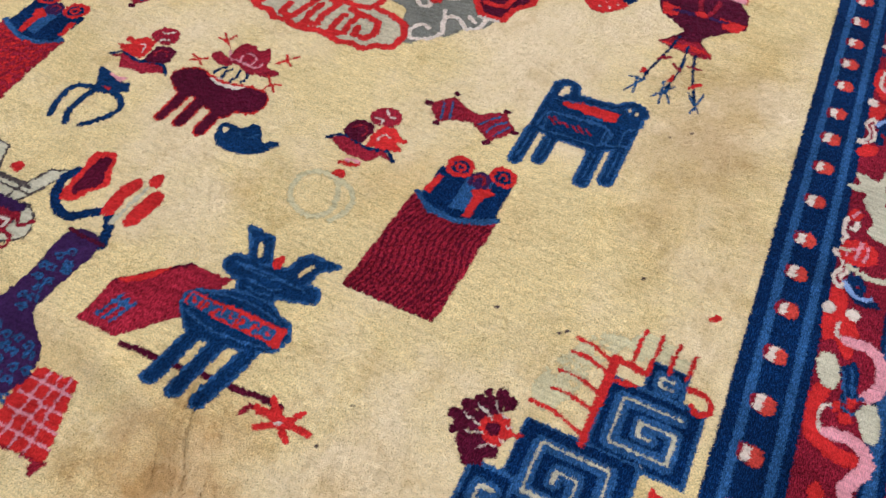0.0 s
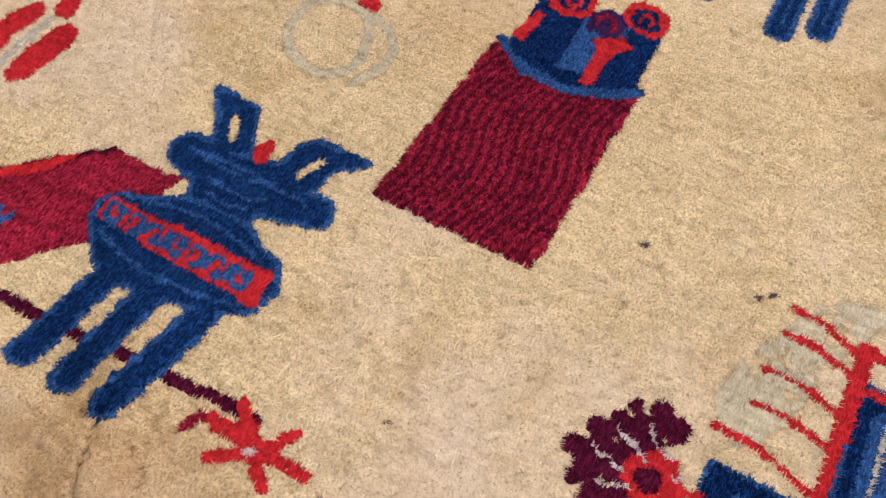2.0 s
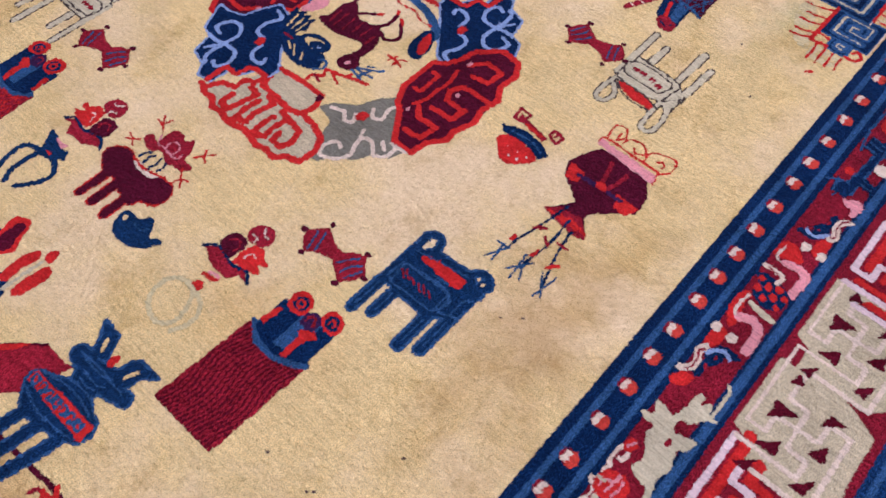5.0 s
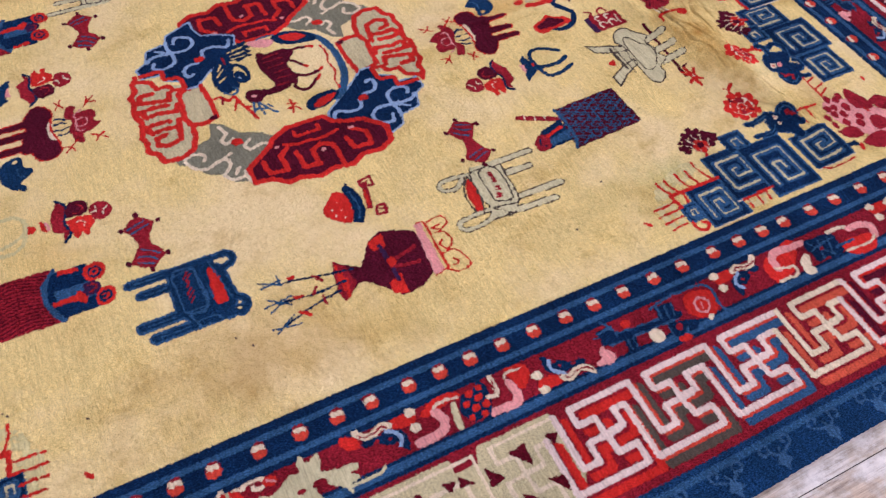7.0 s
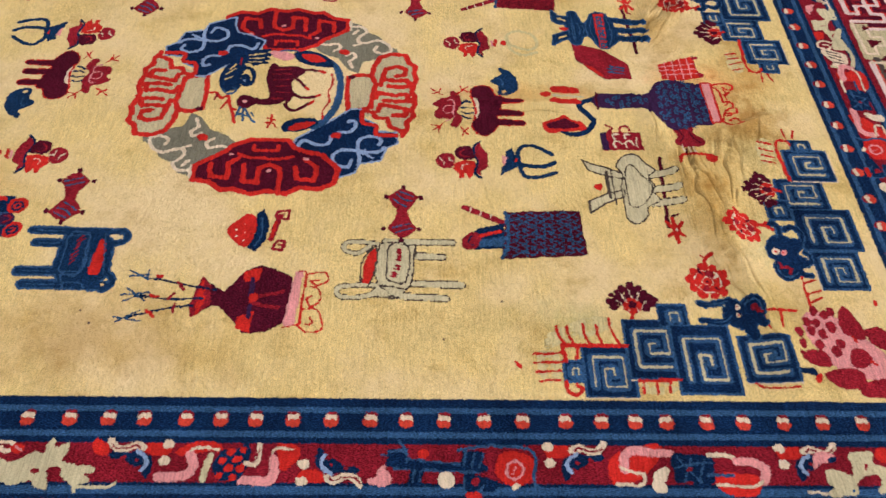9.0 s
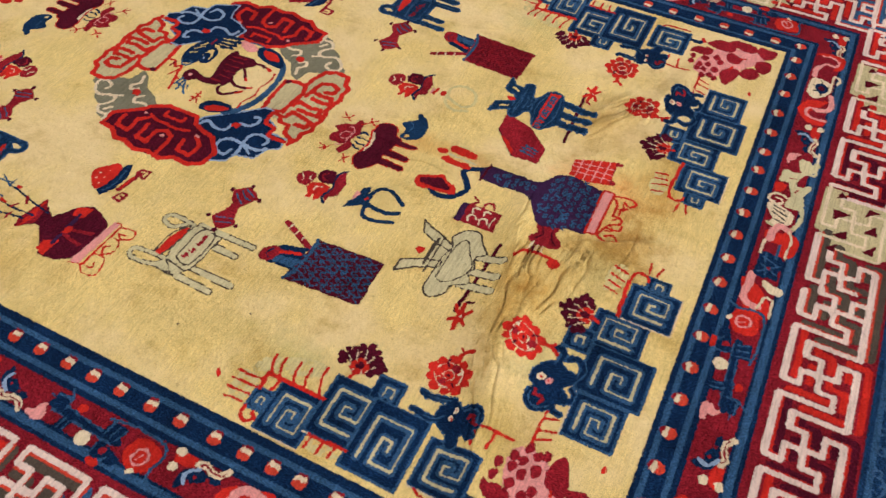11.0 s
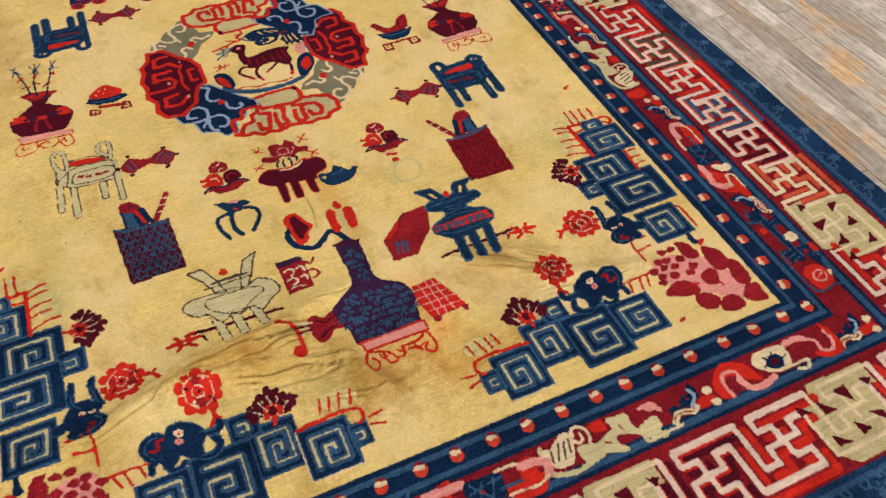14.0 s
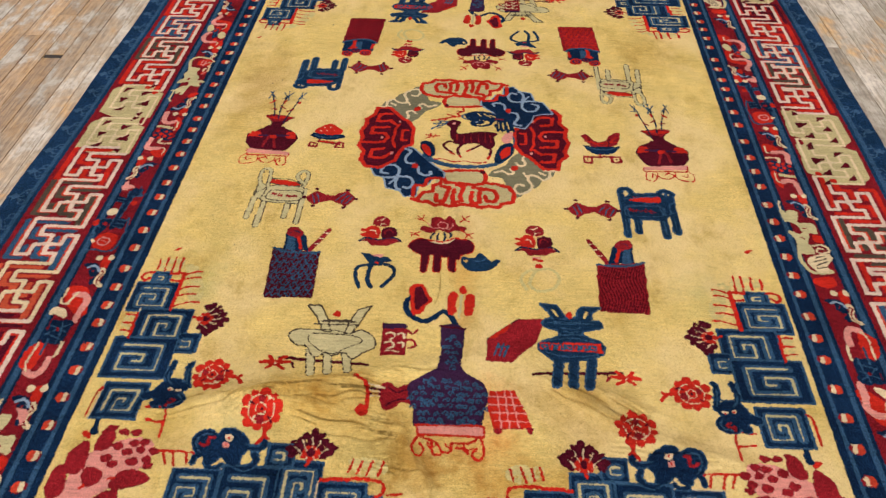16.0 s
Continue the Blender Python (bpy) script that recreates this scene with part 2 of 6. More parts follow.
# ---- the room: unseen walls with window openings and ceiling, added to enclose it; floor ----
def unseen_wall_with_windows(name, along_y, at, start, end, centres):
    bm = bmesh.new()
    t = 0.2
    lo, hi = 1.2, 3.2
    spans, edge = [], start
    for c in centres:
        spans.append((edge, c - 1.0, 0, ROOM_Z))
        spans.append((c - 1.0, c + 1.0, 0, lo))
        spans.append((c - 1.0, c + 1.0, hi, ROOM_Z))
        edge = c + 1.0
    spans.append((edge, end, 0, ROOM_Z))
    for a, b2, z0, z1 in spans:
        if along_y:
            box(bm, min(at, at + math.copysign(t, at)), max(at, at + math.copysign(t, at)), a, b2, z0, z1)
        else:
            box(bm, a, b2, min(at, at + math.copysign(t, at)), max(at, at + math.copysign(t, at)), z0, z1)
    tagged(part(name, bm, PLASTER), "unseen plain white wall, added to close the room", "wall", kind="structure")


unseen_wall_with_windows("unseen_wall_west", True, -ROOM_X, -ROOM_S, ROOM_Y, (-0.4, 2.8))
unseen_wall_with_windows("unseen_wall_east", True, ROOM_X, -ROOM_S, ROOM_Y, (-0.4, 2.8))
unseen_wall_with_windows("unseen_wall_north", False, ROOM_Y, -ROOM_X - 0.2, ROOM_X + 0.2, ())
unseen_wall_with_windows("unseen_wall_south", False, -ROOM_S, -ROOM_X - 0.2, ROOM_X + 0.2, (-2.6, 0.0, 2.6))
# ceiling out of view, added to bounce the daylight
bm = bmesh.new()
box(bm, -ROOM_X - 0.2, ROOM_X + 0.2, -ROOM_S - 0.2, ROOM_Y + 0.2, ROOM_Z, ROOM_Z + 0.2)
tagged(part("ceiling", bm, PLASTER), "unseen plain white ceiling, added to close the room", "ceiling", kind="structure")
bm = bmesh.new()
box(bm, -ROOM_X - 0.2, ROOM_X + 0.2, -ROOM_S - 0.2, ROOM_Y + 0.2, -0.05, -0.006)
floor = tagged(part("floor", bm, SUBFLOOR), "worn grey and honey-brown strip wood floor", "floor", kind="structure")
rng_floor = random.Random(3)
PW = 0.0705


def plank_mesh(length):
    bm = bmesh.new()
    g = 0.0007
    box(bm, g, PW - g, 0.0008, length - 0.0008, -0.006, 0.0)
    bmesh.ops.bevel(bm, geom=[e for e in bm.edges if all(v.co.z > -0.001 for v in e.verts)], offset=0.0012, segments=1, affect="EDGES")
    me = bpy.data.meshes.new("plank")
    bm.to_mesh(me)
    bm.free()
    me.materials.append(PLANK)
    return me


LENGTHS = {ln: plank_mesh(ln) for ln in (0.9, 1.3, 1.8, 2.4)}
rows = int(2 * (ROOM_X + 0.1) / PW)
for r in range(rows):
    x = -ROOM_X - 0.1 + r * PW
    y = -ROOM_S + rng_floor.uniform(-1.6, 0.0)
    while y < ROOM_Y:
        ln = rng_floor.choice((0.9, 1.3, 1.8, 1.8, 2.4))
        hidden = abs(x + PW / 2) < 1.2 and y > -1.7 and y + ln < 1.7
        if not hidden:
            ob = new("plank", LENGTHS[ln])
            ob.matrix_basis = pose(x, y, rng_floor.uniform(-0.0016, 0.0004))
            ob.parent = floor
        y += ln + (rng_floor.uniform(0.012, 0.035) if rng_floor.random() < 0.05 else rng_floor.uniform(0.0, 0.0015))


# ---- the rug: a raster of knots; motifs are drawn into it, then every motif becomes a mesh of pile ----
KNOT = 0.003
HX, HY = 1.300, 1.867
FX, FY = 0.815, 1.400
CY = 0.055  # the middle of the rug lies a little beyond the medallion
NX, NY = int(round(2 * HX / KNOT)), int(round(2 * HY / KNOT))
GX = (np.arange(NX) + 0.5) * KNOT - HX
GY = (np.arange(NY) + 0.5) * KNOT - HY + CY
owner = np.zeros((NY, NX), np.int32)
tint = np.zeros((NY, NX), np.int8)
PARTS = [("field", "", None)]


def motif(name, label="", under=None):
    """A new part of the rug. Returns its number."""
    PARTS.append((name, label, under))
    return len(PARTS) - 1


def stamp(mask, j0, i0, part_no, colour):
    h, w = mask.shape
    if part_no is not None:
        owner[j0:j0 + h, i0:i0 + w][mask] = part_no
    tint[j0:j0 + h, i0:i0 + w][mask] = TINT.index(colour)


def window_of(p, margin):
    i0 = max(0, int((p[:, 0].min() - margin + HX) / KNOT))
    i1 = min(NX, int((p[:, 0].max() + margin + HX) / KNOT) + 2)
    j0 = max(0, int((p[:, 1].min() - margin + HY - CY) / KNOT))
    j1 = min(NY, int((p[:, 1].max() + margin + HY - CY) / KNOT) + 2)
    return i0, max(i0, i1), j0, max(j0, j1)


def fill_poly(p, part_no, colour):
    i0, i1, j0, j1 = window_of(p, 0)
    X, Y = np.meshgrid(GX[i0:i1], GY[j0:j1])
    inside = np.zeros(X.shape, bool)
    for (xa, ya), (xb, yb) in zip(p, np.roll(p, -1, 0)):
        if ya != yb:
            inside ^= ((Y < ya) != (Y < yb)) & (X < (xb - xa) * (Y - ya) / (yb - ya) + xa)
    stamp(inside, j0, i0, part_no, colour)


def draw_line(p, width, part_no, colour):
    i0, i1, j0, j1 = window_of(p, width)
    X, Y = np.meshgrid(GX[i0:i1], GY[j0:j1])
    near = np.full(X.shape, 9.0)
    for (xa, ya), (xb, yb) in zip(p[:-1], p[1:]):
        dx, dy = xb - xa, yb - ya
        s = np.clip(((X - xa) * dx + (Y - ya) * dy) / max(dx * dx + dy * dy, 1e-12), 0, 1)
        near = np.minimum(near, (X - xa - s * dx) ** 2 + (Y - ya - s * dy) ** 2)
    stamp(near <= (width / 2) ** 2, j0, i0, part_no, colour)


def curve(p, closed):
    """A smooth line through the points."""
    n = len(p)
    out = []
    for k in range(n if closed else n - 1):
        a, b2, c, d = (p[(k + o) % n] if closed else p[min(max(k + o, 0), n - 1)] for o in (-1, 0, 1, 2))
        for s in (0.0, 0.2, 0.4, 0.6, 0.8):
            out.append(0.5 * (2 * b2 + (c - a) * s + (2 * a - 5 * b2 + 4 * c - d) * s * s + (3 * b2 - a - 3 * c + d) * s ** 3))
    if not closed:
        out.append(p[-1])
    return np.array(out)


def place(x, y, turn=0.0, mirror=False, size=1.0):
    """From a drawing's millimetres to the rug's metres."""
    c, s = math.cos(radians(turn)), math.sin(radians(turn))
    k = 0.001 * size

    def go(p):
        q = p * k
        if mirror:
            q = q * (-1, 1)
        return np.stack([x + c * q[:, 0] - s * q[:, 1], y + s * q[:, 0] + c * q[:, 1]], 1)
    return go


def draw(design, at, part_no, swap=None, halo=None):
    """Draws the strokes of a design: (colour, kind, width in mm, points in mm). Kinds: f polygon, F rounded polygon, l line, L curve, o closed line, O closed curve."""
    strokes = []
    for colour, kind, width, points in design:
        colour = (swap or {}).get(colour, colour)
        p = at(np.array(points.split(), float).reshape(-1, 2))
        if kind in "FO":
            p = curve(p, True)
        if kind == "L":
            p = curve(p, False)
        strokes.append((colour, kind in "fF", width, np.vstack([p, p[:1]]) if kind in "fFoO" else p))
    main = strokes[0][0] if strokes else ""
    if halo:
        for colour, filled, width, p in strokes:
            if colour == main:
                draw_line(p, (width + 2 * halo[1]) * 0.001, part_no, halo[0])
    for colour, filled, width, p in strokes:
        no = 0 if colour == "field" else part_no
        if filled:
            fill_poly(p[:-1], no, colour)
        if width:
            draw_line(p, width * 0.001, no, colour)


def rect(x0, x1, y0, y1, part_no, colour):
    fill_poly(np.array([(x0, y0), (x1, y0), (x1, y1), (x0, y1)]), part_no, colour)


# ---- border ----
END = (HY - FY) / (HX - FX)
SOUTH = CY - FY + 0.006  # the near end sits a little further in


def band_at(side, s0=0.0, flip=False, turn_over=False):
    """Places drawings on one side of the border: points are (along, outward) in mm from the field's edge."""
    def go(p):
        s = (-p[:, 0] if flip else p[:, 0]) * 0.001 + s0
        d = (262 - p[:, 1] if turn_over else p[:, 1]) * 0.001
        if side == "W":
            return np.stack([-FX - d, CY + s], 1)
        if side == "E":
            return np.stack([FX + d, CY - s], 1)
        if side == "S":
            return np.stack([-s, SOUTH - d * END], 1)
        return np.stack([s, CY + FY + d * END], 1)
    return go


def along(side, v):
    """From a place on the rug to the run of one side of the border."""
    return {"W": v - CY, "E": CY - v, "S": -v, "N": v}[side]


def frame_band(d, part_no, colour, near=None):
    """A rectangle round the field; near: its own reach at the near end."""
    rect(-FX - d, FX + d, SOUTH - (near or d) * END, CY + FY + d * END, part_no, colour)


outer_band = motif("outer_band", "plain navy blue outer band")
frame_band(0.510, outer_band, "indigo")
frame_band(0.425, outer_band, "blue")
frame_band(0.412, outer_band, "indigo")
fret_band = motif("fret_band", "crimson band behind the fret border")
frame_band(0.400, fret_band, "garnet")
middle_stripe = motif("middle_stripe", "navy and blue stripe")
frame_band(0.198, middle_stripe, "navy")
frame_band(0.188, middle_stripe, "blue")
frame_band(0.174, middle_stripe, "navy")
emblem_band = motif("emblem_band", "crimson band of small emblems")
frame_band(0.166, emblem_band, "garnet")
bead_band = motif("bead_band", "navy band with blue edge stripes and beads")
frame_band(0.094, bead_band, "navy")
frame_band(0.083, bead_band, "blue")
frame_band(0.071, bead_band, "navy")
frame_band(0.034, bead_band, "blue", 0.039)
frame_band(0.023, bead_band, "navy", 0.027)
frame_band(0.006, 0, "field", 0.013)

SIDES = (("W", FX, FY), ("E", FX, FY), ("S", FY, FX), ("N", FY, FX))
BEADS = {  # centres along each side, in mm
    "W": "-1330 -1258 -1185 -1111 -1035 -961 -888 -815 -757 -694 -623 -547 -474 -398 -331 -263 -189 -122 -54 9 77 147 215 286 362 438 508 572 651 723 795 868 940 1012 1084 1156 1228 1300 1372 1446",
    "E": "-1313 -1238 -1164 -1088 -1009 -930 -848 -778 -708 -634 -566 -498 -424 -352 -277 -198 -126 -51 34 124 199 275 339 405 472 542 628 700 770 835 910 980 1052 1124 1196 1268 1340 1412 1484",
    "S": "869 799 720 637 554 470 391 316 237 160 83 7 -68 -149 -229 -310 -389 -468 -547 -626 -705 -784 -862",
    "N": "-862 -784 -706 -628 -550 -472 -394 -316 -238 -160 -82 -4 74 152 230 308 386 464 542 620 698 776 854",
}
BEAD = [
    ("crimson", "F", 0, "-9 33 2 31 11 38 11 50 -10 50 -13 42"),
    ("scarlet", "F", 0, "-13 47 -4 44 10 44 13 53 8 62 -6 63 -13 56"),
    ("cream", "f", 0, "-12 40 8 36 12 45 4 49 -3 47 -12 50"),
]
for side, places in BEADS.items():
    for k in places.split():
        draw(BEAD, band_at(side, along(side, int(k) * 0.001) + random.uniform(-0.003, 0.003), flip=random.random() < 0.3), motif("bead", "red and cream bead", bead_band))

NOOKS = ("-12 240 24 236 20 280", "-62 244 -32 279 -64 280", "-24 312 8 338 -24 345", "-86 318 -54 346 -88 345", "-110 236 -84 262 -112 260", "62 238 90 245 72 262", "28 308 58 316 56 346")
GROUNDS = {  # ground and centre in mm of each unit along the side
    "W": "blue -1580 red -1410 sage -1235 red -1062 plum -889 orange -720 blue -543 olive -366 red -202 sage -38 sage 165 red 340 olive 510 blue 686 red 855 plum 1028 sage 1200 red 1372 blue 1545 red 1718",
    "E": "blue -1560 red -1390 sage -1216 orange -1040 plum -884 blue -738 red -588 olive -430 red -254 sage -66 sage 128 red 310 olive 464 blue 610 red 773 plum 945 sage 1118 red 1290 blue 1463 red 1636",
    "S": "red -1070 blue -900 sage -735 red -565 plum -390 red -212 olive -36 olive 68 sage 246 plum 420 red 598 sage 776 red 952 blue 1120",
    "N": "blue -990 red -820 sage -650 red -480 olive -310 plum -140 red 30 sage 200 red 370 plum 540 red 710 sage 880 red 1050",
}


def fret_unit(before, after):
    """The two lines of the running key fret that belong to one unit; they meet in its middle and run on into the next."""
    hook, foot = -71, -103
    a = f"{hook} 218 {hook} 322 -37 322 -37 288 0 286 37 285 37 252 {max(after + foot, 56)} 252"
    b2 = f"{foot} 252 {foot} 358 41 358 41 322 3 322 0 286 -1 250 -36 250 -36 218 {after + hook} 218"
    if before < 130:
        a = "-37 322 -37 288 0 286 37 285 37 252 70 252"
    return a, b2


def beside(at, dx, dy):
    return lambda p: at(p + (dx, dy))


for side, row in GROUNDS.items():
    names = row.split()
    units = [(g, along(side, int(c) * 0.001)) for g, c in zip(names[::2], names[1::2])]
    units.sort(key=lambda u: -u[1])
    runs = []
    for k, (ground, s) in enumerate(units):
        before = (units[k - 1][1] - s) * 1000 if k else 173
        after = (s - units[k + 1][1]) * 1000 if k < len(units) - 1 else 173
        at = beside(band_at(side, s, flip=True), 0, 7 if side == "S" else 0)
        block = motif("fret_block", f"key fret unit on {ground} ground", fret_band)
        lines = fret_unit(before, after)
        runs.append((ground, at, block, lines))
        if ground == "sage":
            draw([("reed", "f", 0, "-110 234 -66 234 -56 205 92 206 94 330 66 386 -74 388 -108 352")], at, block)
    for ground, at, block, lines in runs:
        if ground != "sage":
            draw([("plum" if ground == "plum" else ground, "l", 20, d) for d in lines], beside(at, 13, 19), block)
            draw([("crimson" if ground in ("red", "orange") else "scarlet" if ground != "plum" else "red", "l", 9, d) for d in lines], beside(at, 5, 8), block)
    for ground, at, block, lines in runs:
        draw([("cream" if ground in ("sage", "orange") else "ivory", "l", 8 if ground == "sage" else 12.5, d) for d in lines], at, block)
    for ground, at, block, lines in runs:
        if ground == "sage":
            draw([("wine", "f", 0, d) for d in NOOKS], at, block)

CURL = [
    ("slate", "L", 5, "2 462 -4 450 -16 444 -27 437 -28 426 -20 421 -13 428 -18 434"),
    ("slate", "L", 5, "3 462 6 448 15 440 14 428 23 423 31 431 27 440 20 438"),
    ("slate", "F", 0, "-9 456 1 451 10 454 15 462 8 468 3 479 -4 469 -11 464"),
    ("slate", "L", 4.5, "1 452 0 444 -4 436"),
]
for side, _, half in SIDES:
    reach = half + 0.44
    n = int(round(2 * reach / (0.116 if side in "WE" else 0.100)))
    wide = 1.12 if side in "WE" else 1.0
    for k in range(n):
        at = band_at(side, (k + 0.5 - n / 2) * 2 * reach / n + random.uniform(-0.006, 0.006), flip=k % 2 == 0)
        draw(CURL, lambda p: at(p * (wide, 1.0)), motif("curl", "pale blue curl", outer_band))

# emblems of the inner band: (along, outward) in mm
CLOUD_PAIR = [
    ("red", "F", 0, "-110 94 -109 122 -88 139 -38 132 -65 111 -58 97"),
    ("red", "F", 0, "14 99 12 119 41 113 72 115 85 137 88 163 108 153 97 113 74 96"),
    ("red", "F", 0, "157 114 138 123 154 135 173 126"),
    ("cream", "L", 5, "-96 115 -79 112 -68 121 -72 136"),
    ("pink", "L", 17, "-68 128 -71 152 -57 170 -29 176 -4 169 3 160"),
    ("sage", "F", 6, "-31 100 -39 112 -24 122 2 123 7 113 -10 102"),
    ("navy", "f", 0, "-25 123 -43 142 -29 149 15 151 25 132 -2 131"),
    ("blue", "l", 4, "-23 129 16 137"),
    ("blue", "l", 4, "-32 139 12 145"),
    ("blue", "l", 4, "27 127 6 159"),
    ("blue", "L", 4, "36 123 31 135 35 149 19 157"),
    ("red", "F", 0, "32 122 23 131 31 135 41 129"),
    ("red", "F", 0, "15 139 13 150 25 149 27 141"),
    ("red", "F", 0, "44 132 34 144 47 148 53 137"),
    ("sage", "F", 6, "28 156 14 170 37 180 62 176 56 165"),
    ("cream", "L", 5, "32 124 39 113 58 112 73 117 72 130"),
    ("pink", "L", 17, "72 125 69 148 78 168 99 172 119 162 134 154 145 156"),
]
CLOUD_NET = [
    ("red", "F", 0, "-75 96 -109 99 -115 121 -88 147 -76 115"),
    ("red", "F", 0, "74 93 31 95 25 111 50 111 83 119 108 113"),
    ("cream", "L", 5, "-105 106 -72 105 -67 116 -73 132"),
    ("pink", "L", 17, "-70 125 -73 152 -62 165 -40 163 -17 162"),
    ("navy", "f", 0, "23 106 -5 107 -20 91 -28 108 -26 137 -10 167 26 162 39 137"),
    ("red", "F", 0, "11 105 -2 108 6 118 16 116"),
    ("red", "F", 0, "-1 119 -14 121 -9 131 3 130"),
    ("red", "F", 0, "24 122 12 125 17 134 27 133"),
    ("red", "F", 0, "12 135 -1 137 3 147 14 147"),
    ("red", "F", 0, "-7 137 -20 136 -18 147 -7 147"),
    ("red", "F", 0, "4 154 -8 153 -7 164 4 163"),
    ("red", "F", 0, "27 150 16 151 21 161 29 158"),
    ("red", "F", 0, "-10 101 -21 102 -18 113 -8 113"),
    ("cream", "L", 9, "-41 96 -41 118 -39 135 -20 131"),
    ("crimson", "L", 3, "-42 104 -40 124"),
    ("sage", "L", 13, "42 119 47 140 50 160"),
    ("cream", "L", 5, "31 107 58 103 77 107 79 118"),
    ("pink", "L", 17, "79 118 70 132 75 151 96 157 116 158 129 157"),
]
CLOUD_KNOT = [
    ("red", "F", 0, "98 100 49 91 57 127 107 166 143 165 141 119"),
    ("red", "F", 0, "-51 146 -126 152 -106 188 -51 179"),
    ("pink", "L", 17, "29 109 64 108 95 103 115 116 117 140"),
    ("cream", "L", 6, "123 137 100 145 84 149 89 167 116 168 135 168"),
    ("cream", "F", 6, "54 141 40 139 50 162 49 178 67 176 66 155"),
    ("navy", "F", 6, "20 110 -1 114 -25 114 -43 120 -42 139 -40 157 -15 171 0 158 26 161 25 143 30 128"),
    ("blue", "L", 4, "18 114 4 137 -19 163"),
    ("blue", "L", 4, "25 136 -12 128 -44 126"),
    ("blue", "l", 4, "-7 118 13 161"),
    ("blue", "l", 4, "-30 120 -14 161"),
    ("blue", "L", 6, "-31 150 -64 149 -79 150"),
    ("crimson", "f", 0, "2 134 -7 135 -3 143 6 142"),
    ("cream", "L", 8, "-39 111 -67 111 -83 115"),
    ("pink", "L", 17, "-89 123 -119 125 -139 138 -131 159"),
    ("cream", "L", 5, "-131 159 -108 170 -70 168 -43 168"),
]
CLOUD_FLOWER = [
    ("red", "F", 0, "108 93 63 111 51 142 47 165 81 145 104 126 135 138 121 171 152 164 149 124"),
    ("red", "F", 0, "-152 96 -171 130 -162 177 -116 177 -98 155 -141 164 -152 138"),
    ("pink", "L", 15, "21 167 59 175 84 166 93 144"),
    ("pink", "L", 8, "93 144 88 125 102 115 122 120 130 142 128 168"),
    ("pink", "L", 15, "-51 111 -77 108 -100 115"),
    ("pink", "L", 8, "-100 115 -119 133 -118 157 -141 164 -155 145 -154 118"),
    ("cream", "F", 6, "32 108 6 105 -17 105 -41 113 -39 136 -28 157 -7 162 15 155 32 143 42 126"),
    ("olive", "l", 4, "14 116 11 131"),
    ("olive", "l", 4, "-9 112 -8 124"),
    ("olive", "l", 4, "-37 131 -23 137"),
    ("olive", "l", 4, "-16 157 -10 148"),
    ("olive", "l", 4, "30 141 13 136"),
    ("navy", "F", 2, "5 123 -16 123 -23 137 -10 153 10 151 18 137"),
    ("plum", "F", 0, "0 128 -13 133 -6 145 8 142"),
    ("cream", "L", 7, "-23 161 -52 161 -73 163 -59 179 -35 173"),
]
DRAGON = [
    ("pink", "F", 3, "-128 111 -146 106 -162 109 -168 120 -170 136 -160 126 -146 124 -138 114"),
    ("red", "F", 0, "-20 99 -45 97 -51 120 -30 124 -18 112"),
    ("red", "F", 0, "142 110 116 112 115 139 124 168 146 161 153 133"),
    ("sage", "F", 4, "-58 105 -75 106 -98 108 -99 130 -103 150 -124 143 -150 140 -152 163 -138 170 -158 181 -140 186 -111 172 -97 156 -80 147 -57 145 -52 158 -66 178 -55 180 -30 169 -6 172 17 175 25 161 25 135 3 137 -16 143 -44 133 -60 127"),
    ("cream", "L", 6, "-158 181 -181 180 -193 178"),
    ("sage", "L", 6, "-107 169 -107 180 -127 183"),
    ("crimson", "l", 4, "-74 126 -78 139"),
    ("crimson", "l", 4, "-31 147 -42 155"),
    ("sage", "L", 11, "19 174 46 178 76 172 96 162 99 144 99 129 93 107"),
    ("cream", "L", 7, "21 108 16 94 -2 96 -11 113 -4 136"),
    ("cream", "L", 6, "24 115 18 127 4 120 6 108"),
    ("cream", "F", 4, "91 115 75 116 58 106 40 94 27 101 29 123 44 154 63 160 87 150 96 137"),
    ("olive", "l", 4, "55 110 71 144"),
    ("olive", "l", 4, "43 109 57 145"),
    ("olive", "l", 4, "75 116 82 143"),
    ("olive", "l", 4, "32 110 41 137"),
]
DRAGON_LONG = [
    ("red", "F", 0, "97 95 71 101 61 127 73 145 100 142 111 113"),
    ("pink", "L", 4, "96 105 82 109 81 118"),
    ("pink", "L", 4, "101 117 83 121 64 122"),
    ("pink", "L", 4, "102 128 85 132 69 131"),
    ("sage", "F", 3, "42 128 16 133 -15 116 -37 117 -36 101 -44 88 -51 107 -74 96 -71 117 -68 130 -97 138 -121 140 -131 148 -112 153 -125 165 -96 168 -75 155 -70 140 -49 140 -50 162 -56 180 -35 174 -23 163 7 172 27 164 49 168 52 156"),
    ("sage", "L", 10, "46 164 74 171 100 174 116 168 124 151 122 130 116 112"),
    ("sage", "L", 6, "-91 166 -111 176 -132 175 -160 176 -172 168"),
    ("sage", "l", 6, "-101 174 -104 184"),
    ("cream", "L", 7, "60 97 40 94 25 98 24 108 37 112 45 105"),
    ("cream", "L", 6, "74 96 60 102"),
    ("sage", "L", 7, "87 99 88 108"),
    ("red", "F", 0, "22 98 3 102 5 114 20 116 27 106"),
    ("pink", "l", 4, "20 104 8 110"),
    ("red", "F", 0, "-122 87 -144 100 -146 119 -125 115 -114 98"),
    ("crimson", "F", 0, "-25 142 -36 146 -28 152 -17 148"),
]
